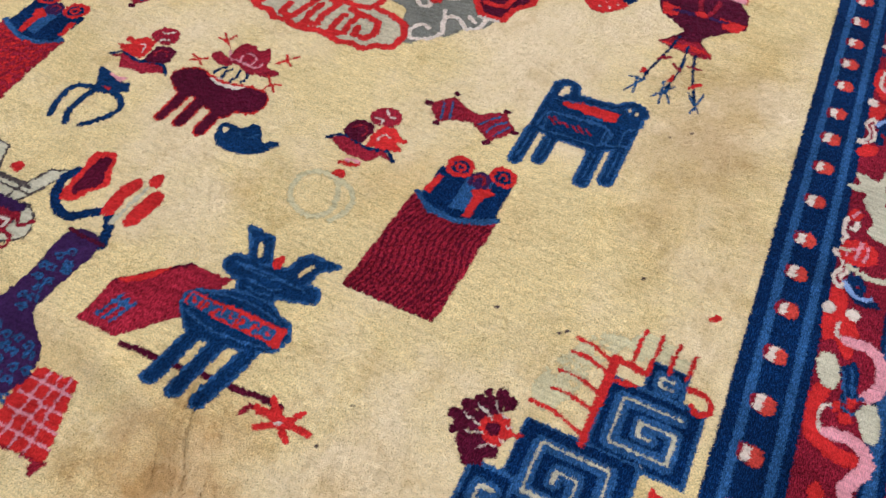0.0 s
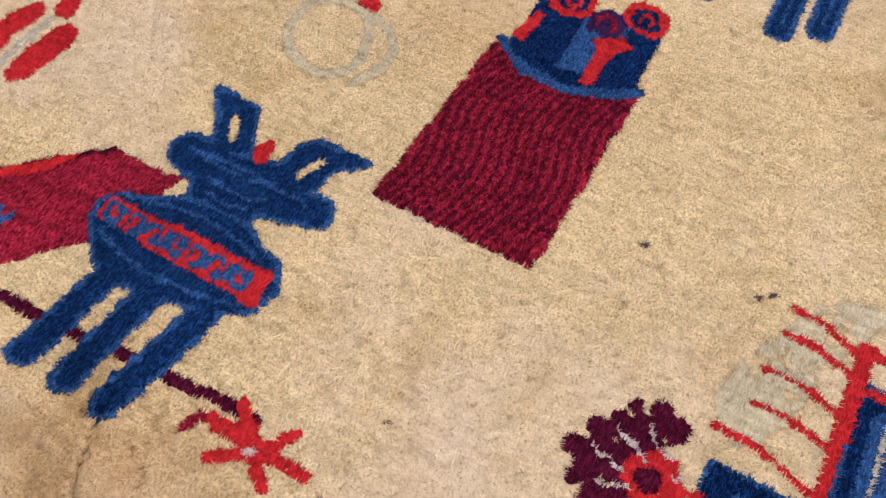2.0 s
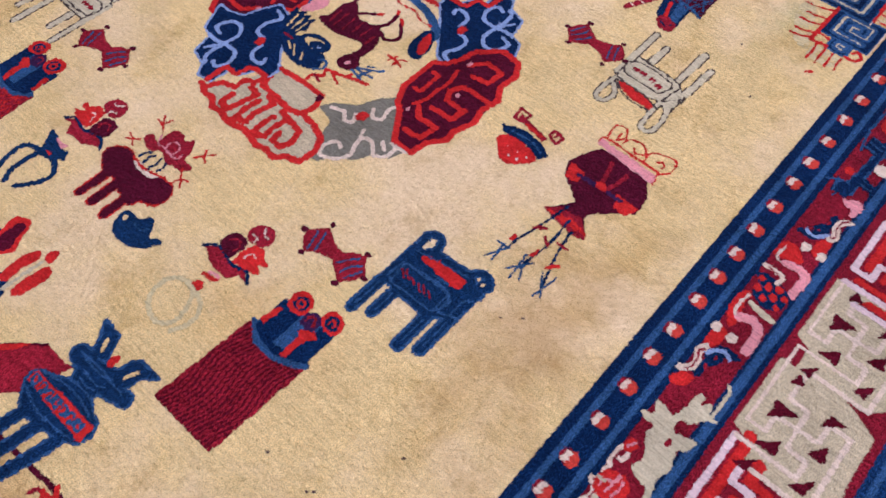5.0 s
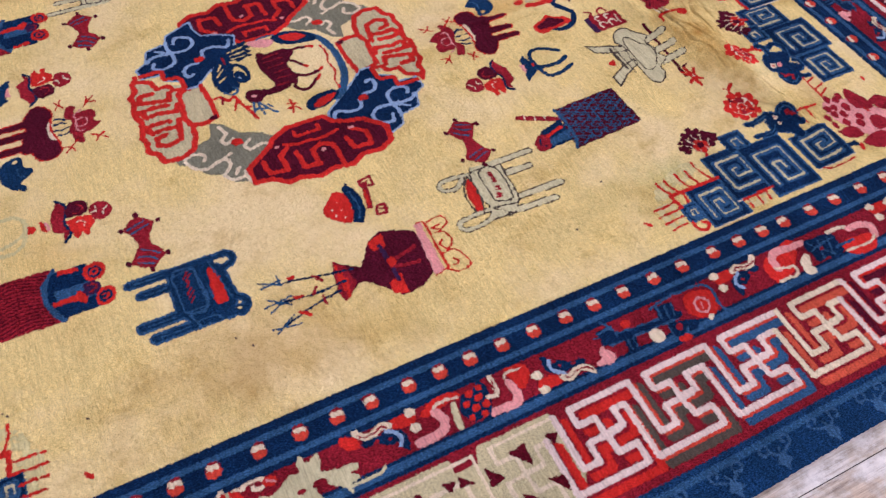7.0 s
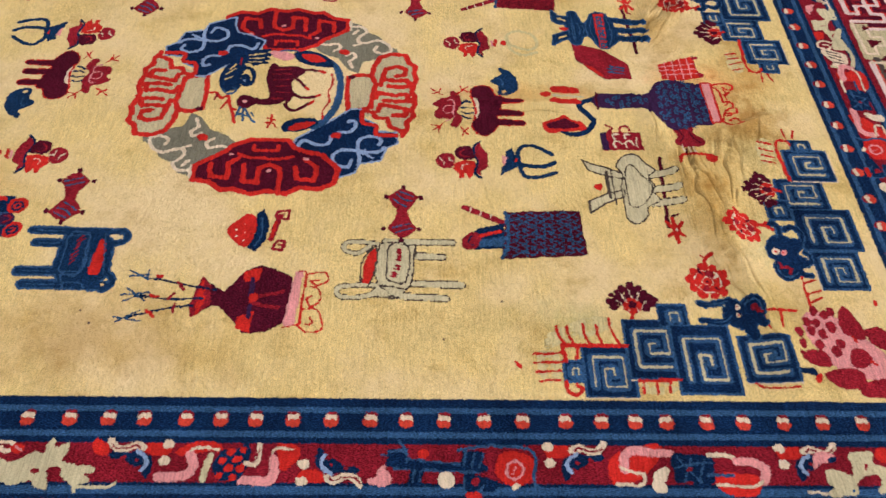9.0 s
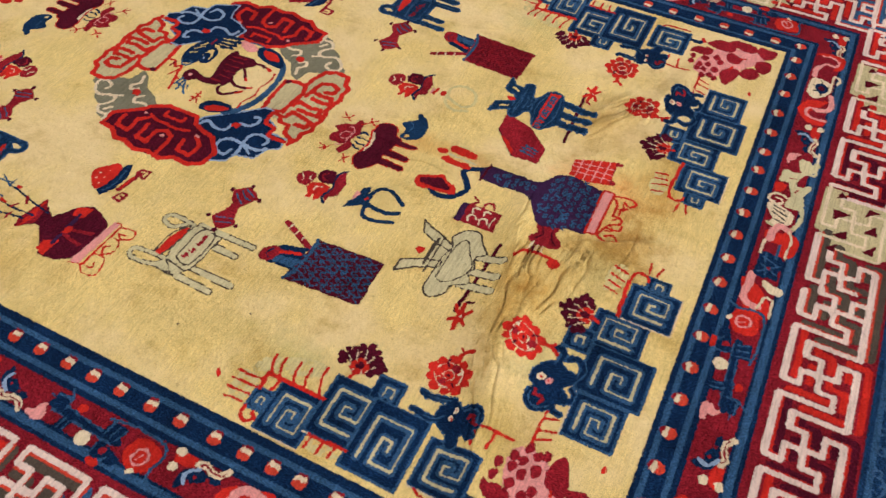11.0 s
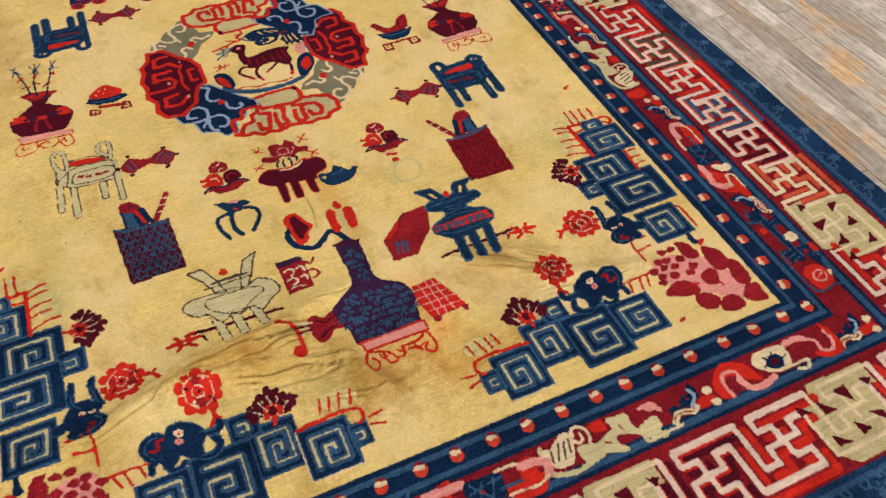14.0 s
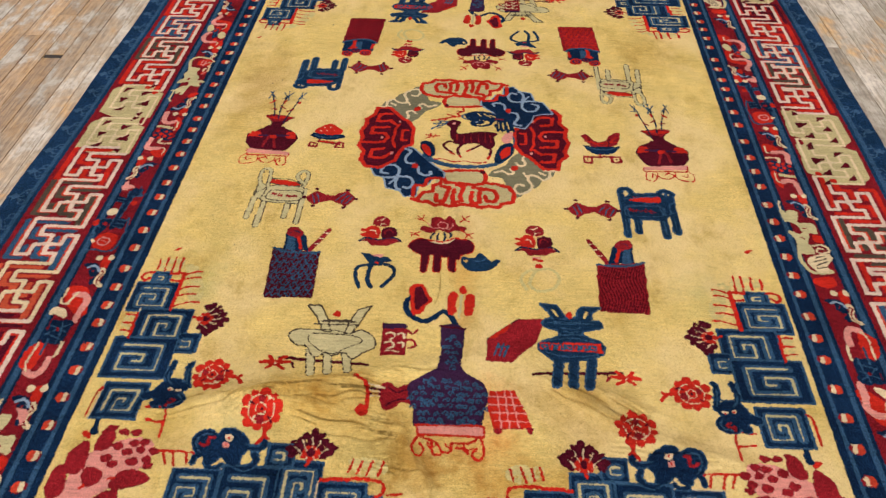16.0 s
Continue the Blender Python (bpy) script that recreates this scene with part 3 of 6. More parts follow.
ZITHER = [
    ("red", "F", 0, "-84 109 -125 111 -142 130 -130 163 -97 170 -72 152 -72 129"),
    ("pink", "L", 5, "-93 131 -106 125 -119 134 -117 151 -103 158 -90 150 -93 131"),
    ("pink", "l", 3, "-107 135 -100 151"),
    ("cream", "F", 2, "-102 167 -112 168 -105 177 -98 176"),
    ("blue", "L", 6, "-4 106 -52 97 -99 98 -136 104 -143 128 -137 158 -145 176"),
    ("navy", "L", 16, "118 129 68 133 17 135 -49 138"),
    ("blue", "L", 4, "136 114 63 125 -25 133"),
    ("blue", "L", 4, "112 140 23 144 -43 147"),
    ("navy", "f", 0, "-12 107 -54 109 -44 142 -8 139"),
    ("blue", "l", 4, "-18 109 -13 136"),
    ("blue", "l", 4, "-33 111 -28 137"),
    ("blue", "l", 4, "-49 113 -41 138"),
    ("navy", "f", 0, "126 106 85 100 87 122 118 129"),
    ("blue", "l", 4, "122 108 95 107"),
    ("blue", "L", 5, "102 89 90 106 89 129"),
    ("navy", "f", 0, "80 139 56 142 63 168 87 168"),
    ("blue", "l", 4, "74 141 78 167"),
    ("blue", "l", 4, "63 144 66 164"),
    ("navy", "F", 0, "-17 149 -46 154 -73 164 -66 181 -37 180 -19 186 -11 171"),
    ("blue", "L", 4, "-14 156 -14 178 -32 184 -50 170"),
    ("crimson", "F", 0, "-31 155 -42 158 -37 169 -25 167"),
    ("cream", "F", 6, "24 149 9 151 6 166 17 174 30 165"),
    ("reed", "l", 3, "20 159 17 166"),
    ("pink", "F", 4, "156 161 141 157 139 145 127 135 126 146 116 154 120 168 132 170 150 167"),
    ("red", "F", 0, "66 106 50 106 51 119 67 120"),
    ("red", "F", 0, "-15 184 -39 181 -43 194 -21 195"),
]
CREST = [
    ("red", "F", 0, "45 145 27 143 12 146 -8 158 4 165 30 168 50 161"),
    ("navy", "F", 0, "17 102 7 109 3 124 -12 123 -32 136 -49 136 -59 144 -49 152 -26 149 -10 151 12 143 21 129"),
    ("sky", "L", 7, "4 116 11 128 4 142 -10 151"),
    ("crimson", "f", 0, "-29 137 -38 138 -36 144 -27 143"),
    ("crimson", "f", 0, "-5 131 -13 130 -11 136 -4 136"),
    ("cream", "L", 13, "-1 157 -14 163 -31 156 -49 157 -60 170"),
    ("crimson", "L", 3.5, "-6 157 -14 163 -31 156 -49 157 -60 167"),
    ("cream", "F", 5, "49 131 37 127 33 136 43 141"),
    ("cream", "F", 5, "50 161 37 159 35 168 48 169"),
]
EMBLEMS = {"pair": (CLOUD_PAIR, "pink cloud scrolls round a blue column"), "net": (CLOUD_NET, "pink cloud scrolls round a red-dotted net"), "knot": (CLOUD_KNOT, "pink cloud scrolls round a blue knot"),
           "flower": (CLOUD_FLOWER, "pink cloud scrolls round a cream flower"), "long": (DRAGON_LONG, "long pale dragon over a red gourd"), "dragon": (DRAGON, "pale dragon with a cream flame"), "zither": (ZITHER, "blue zither and red gourd"), "crest": (CREST, "navy crest with a white ribbon and cream dots")}
ROWS = {  # kind, place in mm along the side; a minus runs the other way, a star turns it over
    "W": "zither 1240 -crest 860 pair 655 crest* 500 long 345 -crest* 138 net -25 crest -190 zither -420 crest* -630 knot -840 crest* -1056 -dragon -1240 crest -1400",
    "S": "-crest 925 flower 702 -crest 491 dragon 250 knot 18 zither* -255 crest -490 net -690 crest -880",
    "E": "-zither -1225 -crest -1060 knot -885 -crest -668 dragon* -455 -crest -275 net -92 -crest 70 -zither 278 crest* 440 pair 620 -crest 850 dragon 1060 crest 1280",
    "N": "pair -700 crest -480 dragon -250 net 0 zither 260 crest 490 flower 700",
}
for side, row in ROWS.items():
    words = row.split()
    for kind, where in zip(words[::2], words[1::2]):
        design, word = EMBLEMS[kind.strip("-*")]
        draw(design, band_at(side, along(side, int(where) * 0.001), flip=kind.startswith("-"), turn_over=kind.endswith("*")), motif("emblem", word, emblem_band))

# ---- motifs of the field: designs in mm, upright as woven ----
SCROLL = [
    ("base", "f", 0, "-57 107 77 109 68 -89 -68 -89"),
    ("blue", "f", 0, "-60 106 -46 111 18 92 49 100 76 113 81 103 50 85 19 75 -22 77"),
    ("navy", "f", 0, "-44 100 -45 169 7 171 34 175 70 190 69 169 69 106 22 86 -15 87"),
    ("red", "f", 0, "-47 113 -41 152 -30 150 -36 110"),
    ("blue", "f", 0, "1 96 1 165 41 171 37 103"),
    ("violet", "F", 0, "5 157 7 178 25 184 38 171 31 151 12 151"),
    ("crimson", "L", 4, "12 160 14 174 26 174 28 162"),
    ("red", "f", 0, "24 90 26 134 14 143 40 158 52 150 39 134 36 93"),
    ("red", "F", 0, "-36 167 -39 189 -25 201 -2 196 5 176 -2 162 -22 158"),
    ("navy", "O", 5, "-27 173 -25 187 -10 189 -4 175 -14 167"),
    ("navy", "F", 0, "-20 177 -18 183 -11 179 -14 174"),
    ("red", "F", 0, "30 180 30 201 47 209 68 198 70 176 54 168"),
    ("navy", "O", 5, "40 183 41 196 54 197 61 183 50 177"),
    ("navy", "F", 0, "46 187 49 192 54 186 50 182"),
]
SCROLL_NARROW = [
    ("base", "f", 0, "-62 84 67 99 56 -86 -69 -82"),
    ("navy", "f", 0, "-30 89 -14 150 11 178 43 177 39 95"),
    ("crimson", "F", 0, "-6 159 15 183 40 180 42 156 12 142"),
    ("navy", "L", 3, "4 162 22 170 32 159"),
    ("red", "l", 9, "6 143 -8 98"),
    ("blue", "f", 0, "16 144 36 149 33 94 6 88"),
    ("blue", "L", 8, "-60 86 -23 82 27 85 65 99"),
]
TABLE = [
    ("marine", "l", 14.5, "-70 -103 -67 76"),
    ("marine", "L", 9.5, "-66 61 -71 86 -61 99 -43 96 -37 74"),
    ("marine", "l", 14.5, "-37 -88 -35 -7"),
    ("marine", "l", 16.5, "69 -85 71 82"),
    ("marine", "L", 9.5, "59 50 43 70 47 90 67 94 81 79"),
    ("marine", "l", 16.5, "37 -103 37 -21"),
    ("marine", "f", 0, "-67 -28 -71 50 -36 75 40 81 81 61 76 -5 48 -22 31 -34 -28 -33"),
    ("field", "f", 0, "-59 59 -61 79 -55 86 -52 71"),
    ("field", "f", 0, "64 74 69 82 73 72"),
    ("red", "f", 0, "-52 45 -35 62 44 65 44 42 26 38"),
    ("blue", "L", 4, "-64 18 -66 -3 -67 -17 -54 -21"),
    ("blue", "L", 4, "-55 22 36 26 40 -18"),
    ("blue", "l", 4, "-8 35 24 38"),
    ("blue", "l", 4, "47 19 46 -15"),
    ("blue", "L", 4, "82 43 65 31 64 -2"),
    ("blue", "l", 4, "47 -14 82 1"),
    ("crimson", "l", 4, "-57 8 -41 -4"),
    ("crimson", "l", 4, "-50 11 -33 -1"),
    ("crimson", "l", 4, "-34 7 -20 -2"),
    ("crimson", "l", 4, "-17 5 -2 -6"),
    ("crimson", "l", 4, "-7 9 10 -7"),
    ("crimson", "l", 4, "6 6 20 -5"),
    ("blue", "o", 3.4, "-60 20 36 24 38 -20 -56 -24"),
    ("blue", "l", 3.4, "-37 -40 -36 -80"),
    ("blue", "l", 3.4, "37 -40 37 -94"),
    ("blue", "l", 3.4, "69 -20 69 -78"),
    ("blue", "l", 3.4, "-69 -36 -70 -94"),
    ("blue", "l", 3.4, "-62 52 40 72"),
]
HOURGLASS = [
    ("crimson", "f", 0, "-74 4 -60 21 -46 35 -13 18 9 16 24 29 45 37 70 9 62 -15 44 -33 16 -15 3 -7 -31 -19 -43 -31 -64 -13"),
    ("plum", "l", 10, "-79 4 -75 4"),
    ("plum", "l", 10, "-48 44 -44 43"),
    ("plum", "l", 10, "-48 -35 -46 -33"),
    ("plum", "l", 10, "43 42 47 42"),
    ("plum", "l", 10, "71 2 75 3"),
    ("plum", "l", 10, "41 -38 46 -37"),
    ("slate", "L", 4, "-56 16 -50 0 -44 -20"),
    ("slate", "L", 4, "-43 25 -37 5 -32 -14"),
    ("slate", "L", 4, "16 -6 26 10 40 25"),
    ("slate", "L", 4, "33 -18 39 3 54 18"),
    ("slate", "L", 4, "46 -21 56 -2 61 10"),
]
DISH = [
    ("crimson", "f", 0, "-60 -19 -35 -4 -17 -6 0 -13 18 -10 32 -7 52 -22 32 -19 21 -39 -6 -38 -26 -37 -40 -27"),
    ("navy", "L", 6, "-62 -21 -48 -7 -27 -4 0 -13 18 -10 37 -6 55 -20"),
    ("plum", "F", 0, "-47 4 -46 23 -40 35 -22 40 -5 30 -4 11 -7 -5 -22 -6 -37 -1"),
    ("crimson", "L", 4, "-36 17 -25 28 -13 22 -14 7"),
    ("crimson", "F", 0, "-24 50 -23 69 -7 83 13 81 25 65 21 48 0 40 -14 41"),
    ("cream", "L", 3, "-15 53 -1 52 0 43"),
    ("cream", "L", 3, "-8 77 2 67 14 65"),
    ("red", "f", 0, "2 -8 -2 16 6 40 26 45 40 30 56 31 54 20 37 18 59 6 44 -2 17 -7"),
    ("cream", "L", 3, "10 7 15 24 29 22"),
]
STEM = [
    ("red", "f", 0, "-23 -58 -11 -51 12 -49 11 -58 -13 -61"),
    ("pink", "L", 6, "-10 -47 9 -45"),
    ("red", "F", 0, "-16 -85 -11 -70 4 -72 4 -87 -7 -91"),
    ("faint", "O", 9, "-43 -154 -56 -116 -37 -89 -3 -91 14 -117 20 -148 -3 -169"),
    ("faint", "L", 9, "-23 -87 24 -97 43 -129 29 -164"),
]
STAND = [
    ("marine", "f", 0, "-70 -33 -45 -36 -22 -48 4 -46 16 -64 -7 -70 -17 -84 -41 -84 -51 -63"),
    ("marine", "L", 11, "-42 -79 -72 -89 -75 -120 -61 -161"),
    ("marine", "L", 12, "-37 -85 -42 -109 -40 -141 -29 -162"),
    ("marine", "L", 11, "-22 -79 -1 -76 22 -91 23 -119 -3 -158"),
    ("pink", "f", 0, "-48 -41 -10 -37 -12 -51"),
    ("red", "f", 0, "-34 -70 -19 -67 -19 -76"),
]
BASIN = [
    ("plum", "F", 0, "-78 -7 -83 10 -69 27 -46 35 -16 22 12 19 40 33 78 33 92 9 85 -15 59 -25 50 -45 14 -37 -16 -27 -31 -29 -48 -28"),
    ("plum", "l", 17, "-39 -86 -36 -25"),
    ("plum", "l", 17, "-5 -85 -4 -23"),
    ("plum", "l", 17, "36 -87 35 -21"),
    ("cream", "F", 0, "-30 29 -10 30 23 28 40 33 33 20 10 15 -15 19"),
    ("red", "L", 5, "-32 30 2 25 32 31 50 37"),
    ("navy", "L", 6, "-24 37 -24 48 -16 57"),
    ("navy", "L", 6, "-6 33 -9 47 -4 57"),
    ("navy", "L", 6, "11 31 13 46 10 60"),
    ("navy", "L", 6, "27 38 29 50 25 61"),
    ("crimson", "F", 0, "-56 70 -51 88 -30 82 -27 105 -25 122 -5 127 11 117 22 132 41 104 43 89 69 87 65 70 36 63 21 60 -2 72 -17 62 -32 59"),
    ("pink", "L", 3, "-36 99 -23 79 -3 82 14 77 33 82 31 97"),
    ("pink", "O", 3, "-6 85 -7 99 4 105 18 97 17 82 5 78"),
    ("red", "L", 4, "-38 101 -69 131"),
    ("red", "l", 4, "-54 115 -75 116"),
    ("red", "l", 4, "-54 115 -49 134"),
    ("red", "l", 4, "-58 62 -81 46"),
    ("red", "l", 4, "-70 54 -85 60"),
    ("red", "l", 4, "-68 52 -56 44"),
    ("red", "l", 4, "51 102 78 137"),
    ("red", "l", 4, "64 118 57 134"),
    ("red", "l", 4, "65 117 79 111"),
    ("red", "l", 4, "56 74 88 42"),
    ("red", "l", 4, "74 56 68 37"),
    ("red", "l", 4, "74 56 91 62"),
]
TEAPOT = [
    ("marine", "F", 0, "-35 -18 -42 -1 -39 18 -21 18 -6 19 8 37 28 19 38 4 50 15 64 11 56 -3 48 -15 27 -29 4 -34 -18 -33"),
    ("field", "F", 0, "-34 0 -34 9 -24 6 -26 -3"),
    ("blue", "L", 4, "-9 6 12 5 23 17"),
]
CENSER = [
    ("marine", "l", 16.5, "-41 -118 -30 -34"),
    ("marine", "l", 16.5, "-4 -119 5 -39"),
    ("marine", "l", 16.5, "33 -120 47 -39"),
    ("marine", "f", 0, "-75 -12 -76 3 -66 12 -41 22 -12 38 24 44 46 25 69 19 80 1 73 -21 44 -35 14 -40 -20 -46 -49 -39"),
    ("marine", "f", 0, "-18 31 -30 55 9 90 27 66 29 42 -8 33"),
    ("marine", "F", 0, "-63 68 -57 82 -41 85 -16 83 5 87 26 92 56 81 73 82 81 65 60 57 37 51 9 49 -22 52 -50 56"),
    ("marine", "f", 0, "-68 133 -28 131 -7 91 -34 82 -48 112"),
    ("field", "f", 0, "-41 116 -35 119 -22 94 -28 92"),
    ("marine", "f", 0, "22 84 26 116 37 127 81 128 59 111 54 83 35 73"),
    ("field", "f", 0, "35 92 45 115 52 114 42 89"),
    ("red", "F", 0, "-3 93 -4 104 5 110 11 97 5 88"),
    ("red", "f", 0, "-75 -12 -74 9 73 13 75 -17"),
    ("blue", "l", 3.2, "-68 -8 -68 4 -59 4 -59 -3"),
    ("blue", "l", 3.2, "-63 -9 -54 -9 -54 3"),
    ("blue", "l", 3.2, "-49 -7 -49 4 -40 4 -40 -3"),
    ("blue", "l", 3.2, "-44 -9 -35 -9 -35 3"),
    ("blue", "l", 3.2, "-30 -8 -30 4 -21 4 -21 -3"),
    ("blue", "l", 3.2, "-25 -9 -16 -9 -16 3"),
    ("blue", "l", 3.2, "-11 -7 -11 4 -2 4 -2 -3"),
    ("blue", "l", 3.2, "-6 -9 3 -9 3 3"),
    ("blue", "l", 3.2, "8 -8 8 4 17 4 17 -3"),
    ("blue", "l", 3.2, "13 -9 22 -9 22 3"),
    ("blue", "l", 3.2, "27 -7 27 4 36 4 36 -3"),
    ("blue", "l", 3.2, "32 -9 41 -9 41 3"),
    ("blue", "l", 3.2, "46 -8 46 4 55 4 55 -3"),
    ("blue", "l", 3.2, "51 -9 60 -9 60 3"),
    ("blue", "L", 4, "-36 71 6 70 30 79"),
    ("blue", "L", 4, "-21 58 16 55 30 62"),
    ("blue", "L", 4, "-26 34 1 37 31 36"),
    ("blue", "L", 3.5, "-60 14 -30 22 10 26 60 16"),
    ("blue", "L", 3.5, "-62 -20 -20 -30 30 -28 66 -20"),
    ("blue", "L", 3.5, "-50 74 0 76 60 72"),
    ("blue", "L", 3.5, "-14 46 8 44 24 50"),
]
ARROW = [
    ("plum", "l", 9, "-104 -97 124 -81"),
    ("crimson", "f", 0, "87 -92 100 -92 88 -109 81 -116 82 -107"),
    ("red", "l", 11, "99 -95 170 -98"),
    ("red", "l", 8.5, "109 -77 136 -100"),
    ("red", "l", 8.5, "152 -77 137 -99"),
    ("red", "l", 8.5, "109 -117 134 -102"),
    ("red", "l", 8.5, "152 -116 135 -103"),
    ("cream", "l", 5, "130 -102 134 -99"),
]
HEXAGON = [
    ("crimson", "f", 0, "-69 -69 -66 0 11 69 76 72 67 44 50 -6 -8 -68"),
    ("plum", "L", 4, "-66 0 -28 35 13 70"),
    ("red", "f", 0, "-63 3 -9 53 -19 29 -46 5"),
    ("blue", "l", 5, "-50 -52 -38 -10"),
    ("blue", "l", 5, "-38 -53 -26 -12"),
    ("blue", "l", 5, "-27 -54 -16 -16"),
    ("blue", "l", 4, "-46 -24 -14 -22"),
]
JAR = [
    ("plum", "f", 0, "70 22 84 -10 73 -45 55 -78 23 -85 -37 -87 -58 -68 -77 -38 -82 5 -51 31 -17 63 -17 78 -47 113 -11 120 52 106 28 76 18 58 40 40"),
    ("crimson", "f", 0, "55 107 31 87 -12 80 -48 114 -20 123"),
    ("red", "l", 6, "41 104 4 109"),
    ("red", "l", 6, "25 98 -21 108"),
    ("red", "l", 6, "4 94 -40 106"),
    ("red", "f", 0, "68 23 79 -14 42 -8 43 21"),
    ("red", "f", 0, "-44 23 -29 -9 -80 -6 -70 22"),
    ("violet", "L", 11, "49 4 3 1 -42 0"),
    ("crimson", "L", 9, "4 -2 11 -33 19 -63"),
    ("crimson", "L", 9, "-7 2 -16 -25 -19 -56"),
    ("red", "F", 0, "10 4 15 -9 -1 -14 -8 2"),
    ("pink", "f", 0, "68 -83 68 -99 -60 -94 -65 -69"),
    ("red", "l", 3, "72 -89 70 -105 -60 -101 -67 -69"),
    ("red", "l", 4, "57 -106 -57 -104"),
    ("red", "L", 4, "62 -107 68 -141 50 -153 35 -132 44 -118"),
    ("red", "L", 4, "32 -115 26 -134 0 -140 -16 -123 0 -112 10 -123"),
    ("red", "L", 4, "-23 -107 -23 -135 -50 -147 -72 -146 -76 -116 -60 -99"),
    ("red", "L", 4, "47 -114 48 -134"),
    ("red", "L", 4, "-42 -122 -55 -128 -59 -114"),
    ("navy", "L", 5, "20 73 34 149 45 195 46 223"),
    ("navy", "L", 5, "0 97 -3 162 2 209 3 236"),
    ("navy", "L", 5, "-17 114 -26 169 -42 223 -50 249"),
    ("blue", "l", 4, "66 258 44 215"),
    ("blue", "l", 4, "52 259 56 214"),
    ("blue", "l", 4, "71 219 44 220"),
    ("blue", "l", 4, "23 255 -9 212"),
    ("blue", "l", 4, "6 266 12 208"),
    ("blue", "l", 4, "-11 259 14 212"),
    ("blue", "l", 4, "-46 268 -56 212"),
    ("blue", "l", 4, "-58 260 -31 218"),
    ("red", "l", 7, "53 201 52 189"),
    ("red", "l", 7, "5 204 3 188"),
    ("red", "l", 7, "-29 207 -44 188"),
    ("crimson", "l", 7, "38 154 21 140"),
    ("crimson", "l", 7, "11 156 -3 168"),
    ("crimson", "l", 7, "-15 153 -35 151"),
]
HAT = [
    ("red", "F", 0, "-45 22 -14 53 9 56 30 37 45 18 32 0 -6 -3 -39 6"),
    ("navy", "f", 0, "-46 11 -39 5 -7 -4 30 -2 46 0 60 -14 35 -25 16 -31 -28 -28 -59 -10"),
    ("blue", "L", 4, "-44 -5 -13 -17 35 -13"),
    ("crimson", "l", 14, "-23 -39 38 -51"),
    ("red", "l", 6, "-19 -39 23 -45"),
    ("crimson", "o", 7, "-50 -44 -27 -54 -29 -71 -53 -66"),
    ("crimson", "l", 5, "-40 -56 -38 -64"),
    ("crimson", "o", 7, "36 -43 52 -44 56 -70 30 -69"),
    ("crimson", "l", 5, "41 -57 47 -60"),
    ("cream", "l", 4, "-19 36 -17 35"),
    ("cream", "l", 4, "-1 40 2 38"),
    ("cream", "l", 4, "-9 20 -6 20"),
    ("cream", "l", 4, "15 23 17 21"),
    ("cream", "l", 4, "-29 20 -26 19"),
]
GARLAND = [
    ("crimson", "f", 0, "-62 58 -46 70 -34 60 -24 36 -6 26 14 34 26 58 46 78 66 82 62 52 49 15 9 -10 -31 -4"),
    ("red", "l", 4, "-46 50 -20 14 10 2 50 56"),
    ("red", "l", 4, "-50 30 -10 18 52 30"),
    ("plum", "l", 3, "-40 54 -30 10"),
    ("plum", "l", 3, "30 52 20 4"),
    ("navy", "f", 0, "-60 10 -27 1 58 5 40 -22 26 -37 -23 -40 -46 -20"),
    ("blue", "L", 5, "-46 -4 0 -14 42 -4"),
    ("crimson", "l", 9, "-52 -52 44 -50"),
    ("crimson", "l", 7, "-10 -40 -10 -50"),
    ("crimson", "o", 7, "50 -48 24 -52 24 -78 52 -76"),
    ("crimson", "o", 7, "-62 -50 -36 -52 -36 -82 -62 -82"),
    ("crimson", "l", 4, "38 -58 38 -66"),
    ("crimson", "l", 4, "-50 -60 -50 -70"),
]
VASE = [
    ("violet", "F", 0, "-96 24 -66 53 -34 76 -26 120 -25 206 27 204 25 114 27 76 75 40 88 -2 80 -25 74 -63 66 -86 -63 -87 -79 -41"),
    ("plum", "l", 6, "-30 205 31 203"),
]
VASESTAND = [
    ("pink", "f", 0, "-71 30 74 33 76 6 -67 6"),
    ("red", "o", 5, "-72 30 74 33 77 6 -67 5"),
    ("red", "L", 6, "-67 3 -79 -27 -67 -47 -52 -32 -62 -16"),
    ("red", "L", 6, "-62 1 -29 -11 -12 -36 5 -32 5 -12"),
    ("red", "L", 6, "-36 -10 -32 -40 -16 -41"),
    ("red", "L", 6, "68 4 76 -30 66 -52 50 -39 61 -23"),
    ("red", "L", 6, "12 -13 42 -11 60 -1"),
    ("red", "L", 6, "16 -25 30 -24 43 -37"),
    ("red", "L", 4, "-46 -10 -40 -24 -28 -20"),
    ("red", "L", 4, "30 -14 40 -28 52 -22"),
    ("red", "L", 4, "-8 -14 0 -24 8 -16"),
]
SCEPTRE = [
    ("navy", "L", 15, "64 -68 48 -34 27 -18 -14 -48 -49 -35 -67 -4 -63 23 -43 36"),
    ("red", "F", 0, "-57 30 -63 66 -32 79 -14 45 -1 22 -17 2 -26 -22 -49 -27 -56 2"),
    ("plum", "F", 0, "-48 32 -48 62 -32 68 -22 42 -12 22 -26 2 -34 -12 -44 -6 -46 10"),
]
BUTTERFLY = [
    ("red", "F", 0, "-34 6 -21 34 -7 23 -12 -5 -10 -38 -29 -43"),
    ("red", "F", 0, "13 20 34 24 36 -6 28 -44 10 -40"),
    ("red", "F", 0, "-6 43 6 56 16 34 2 28"),
    ("sage", "l", 7, "2 22 -3 -52"),
]
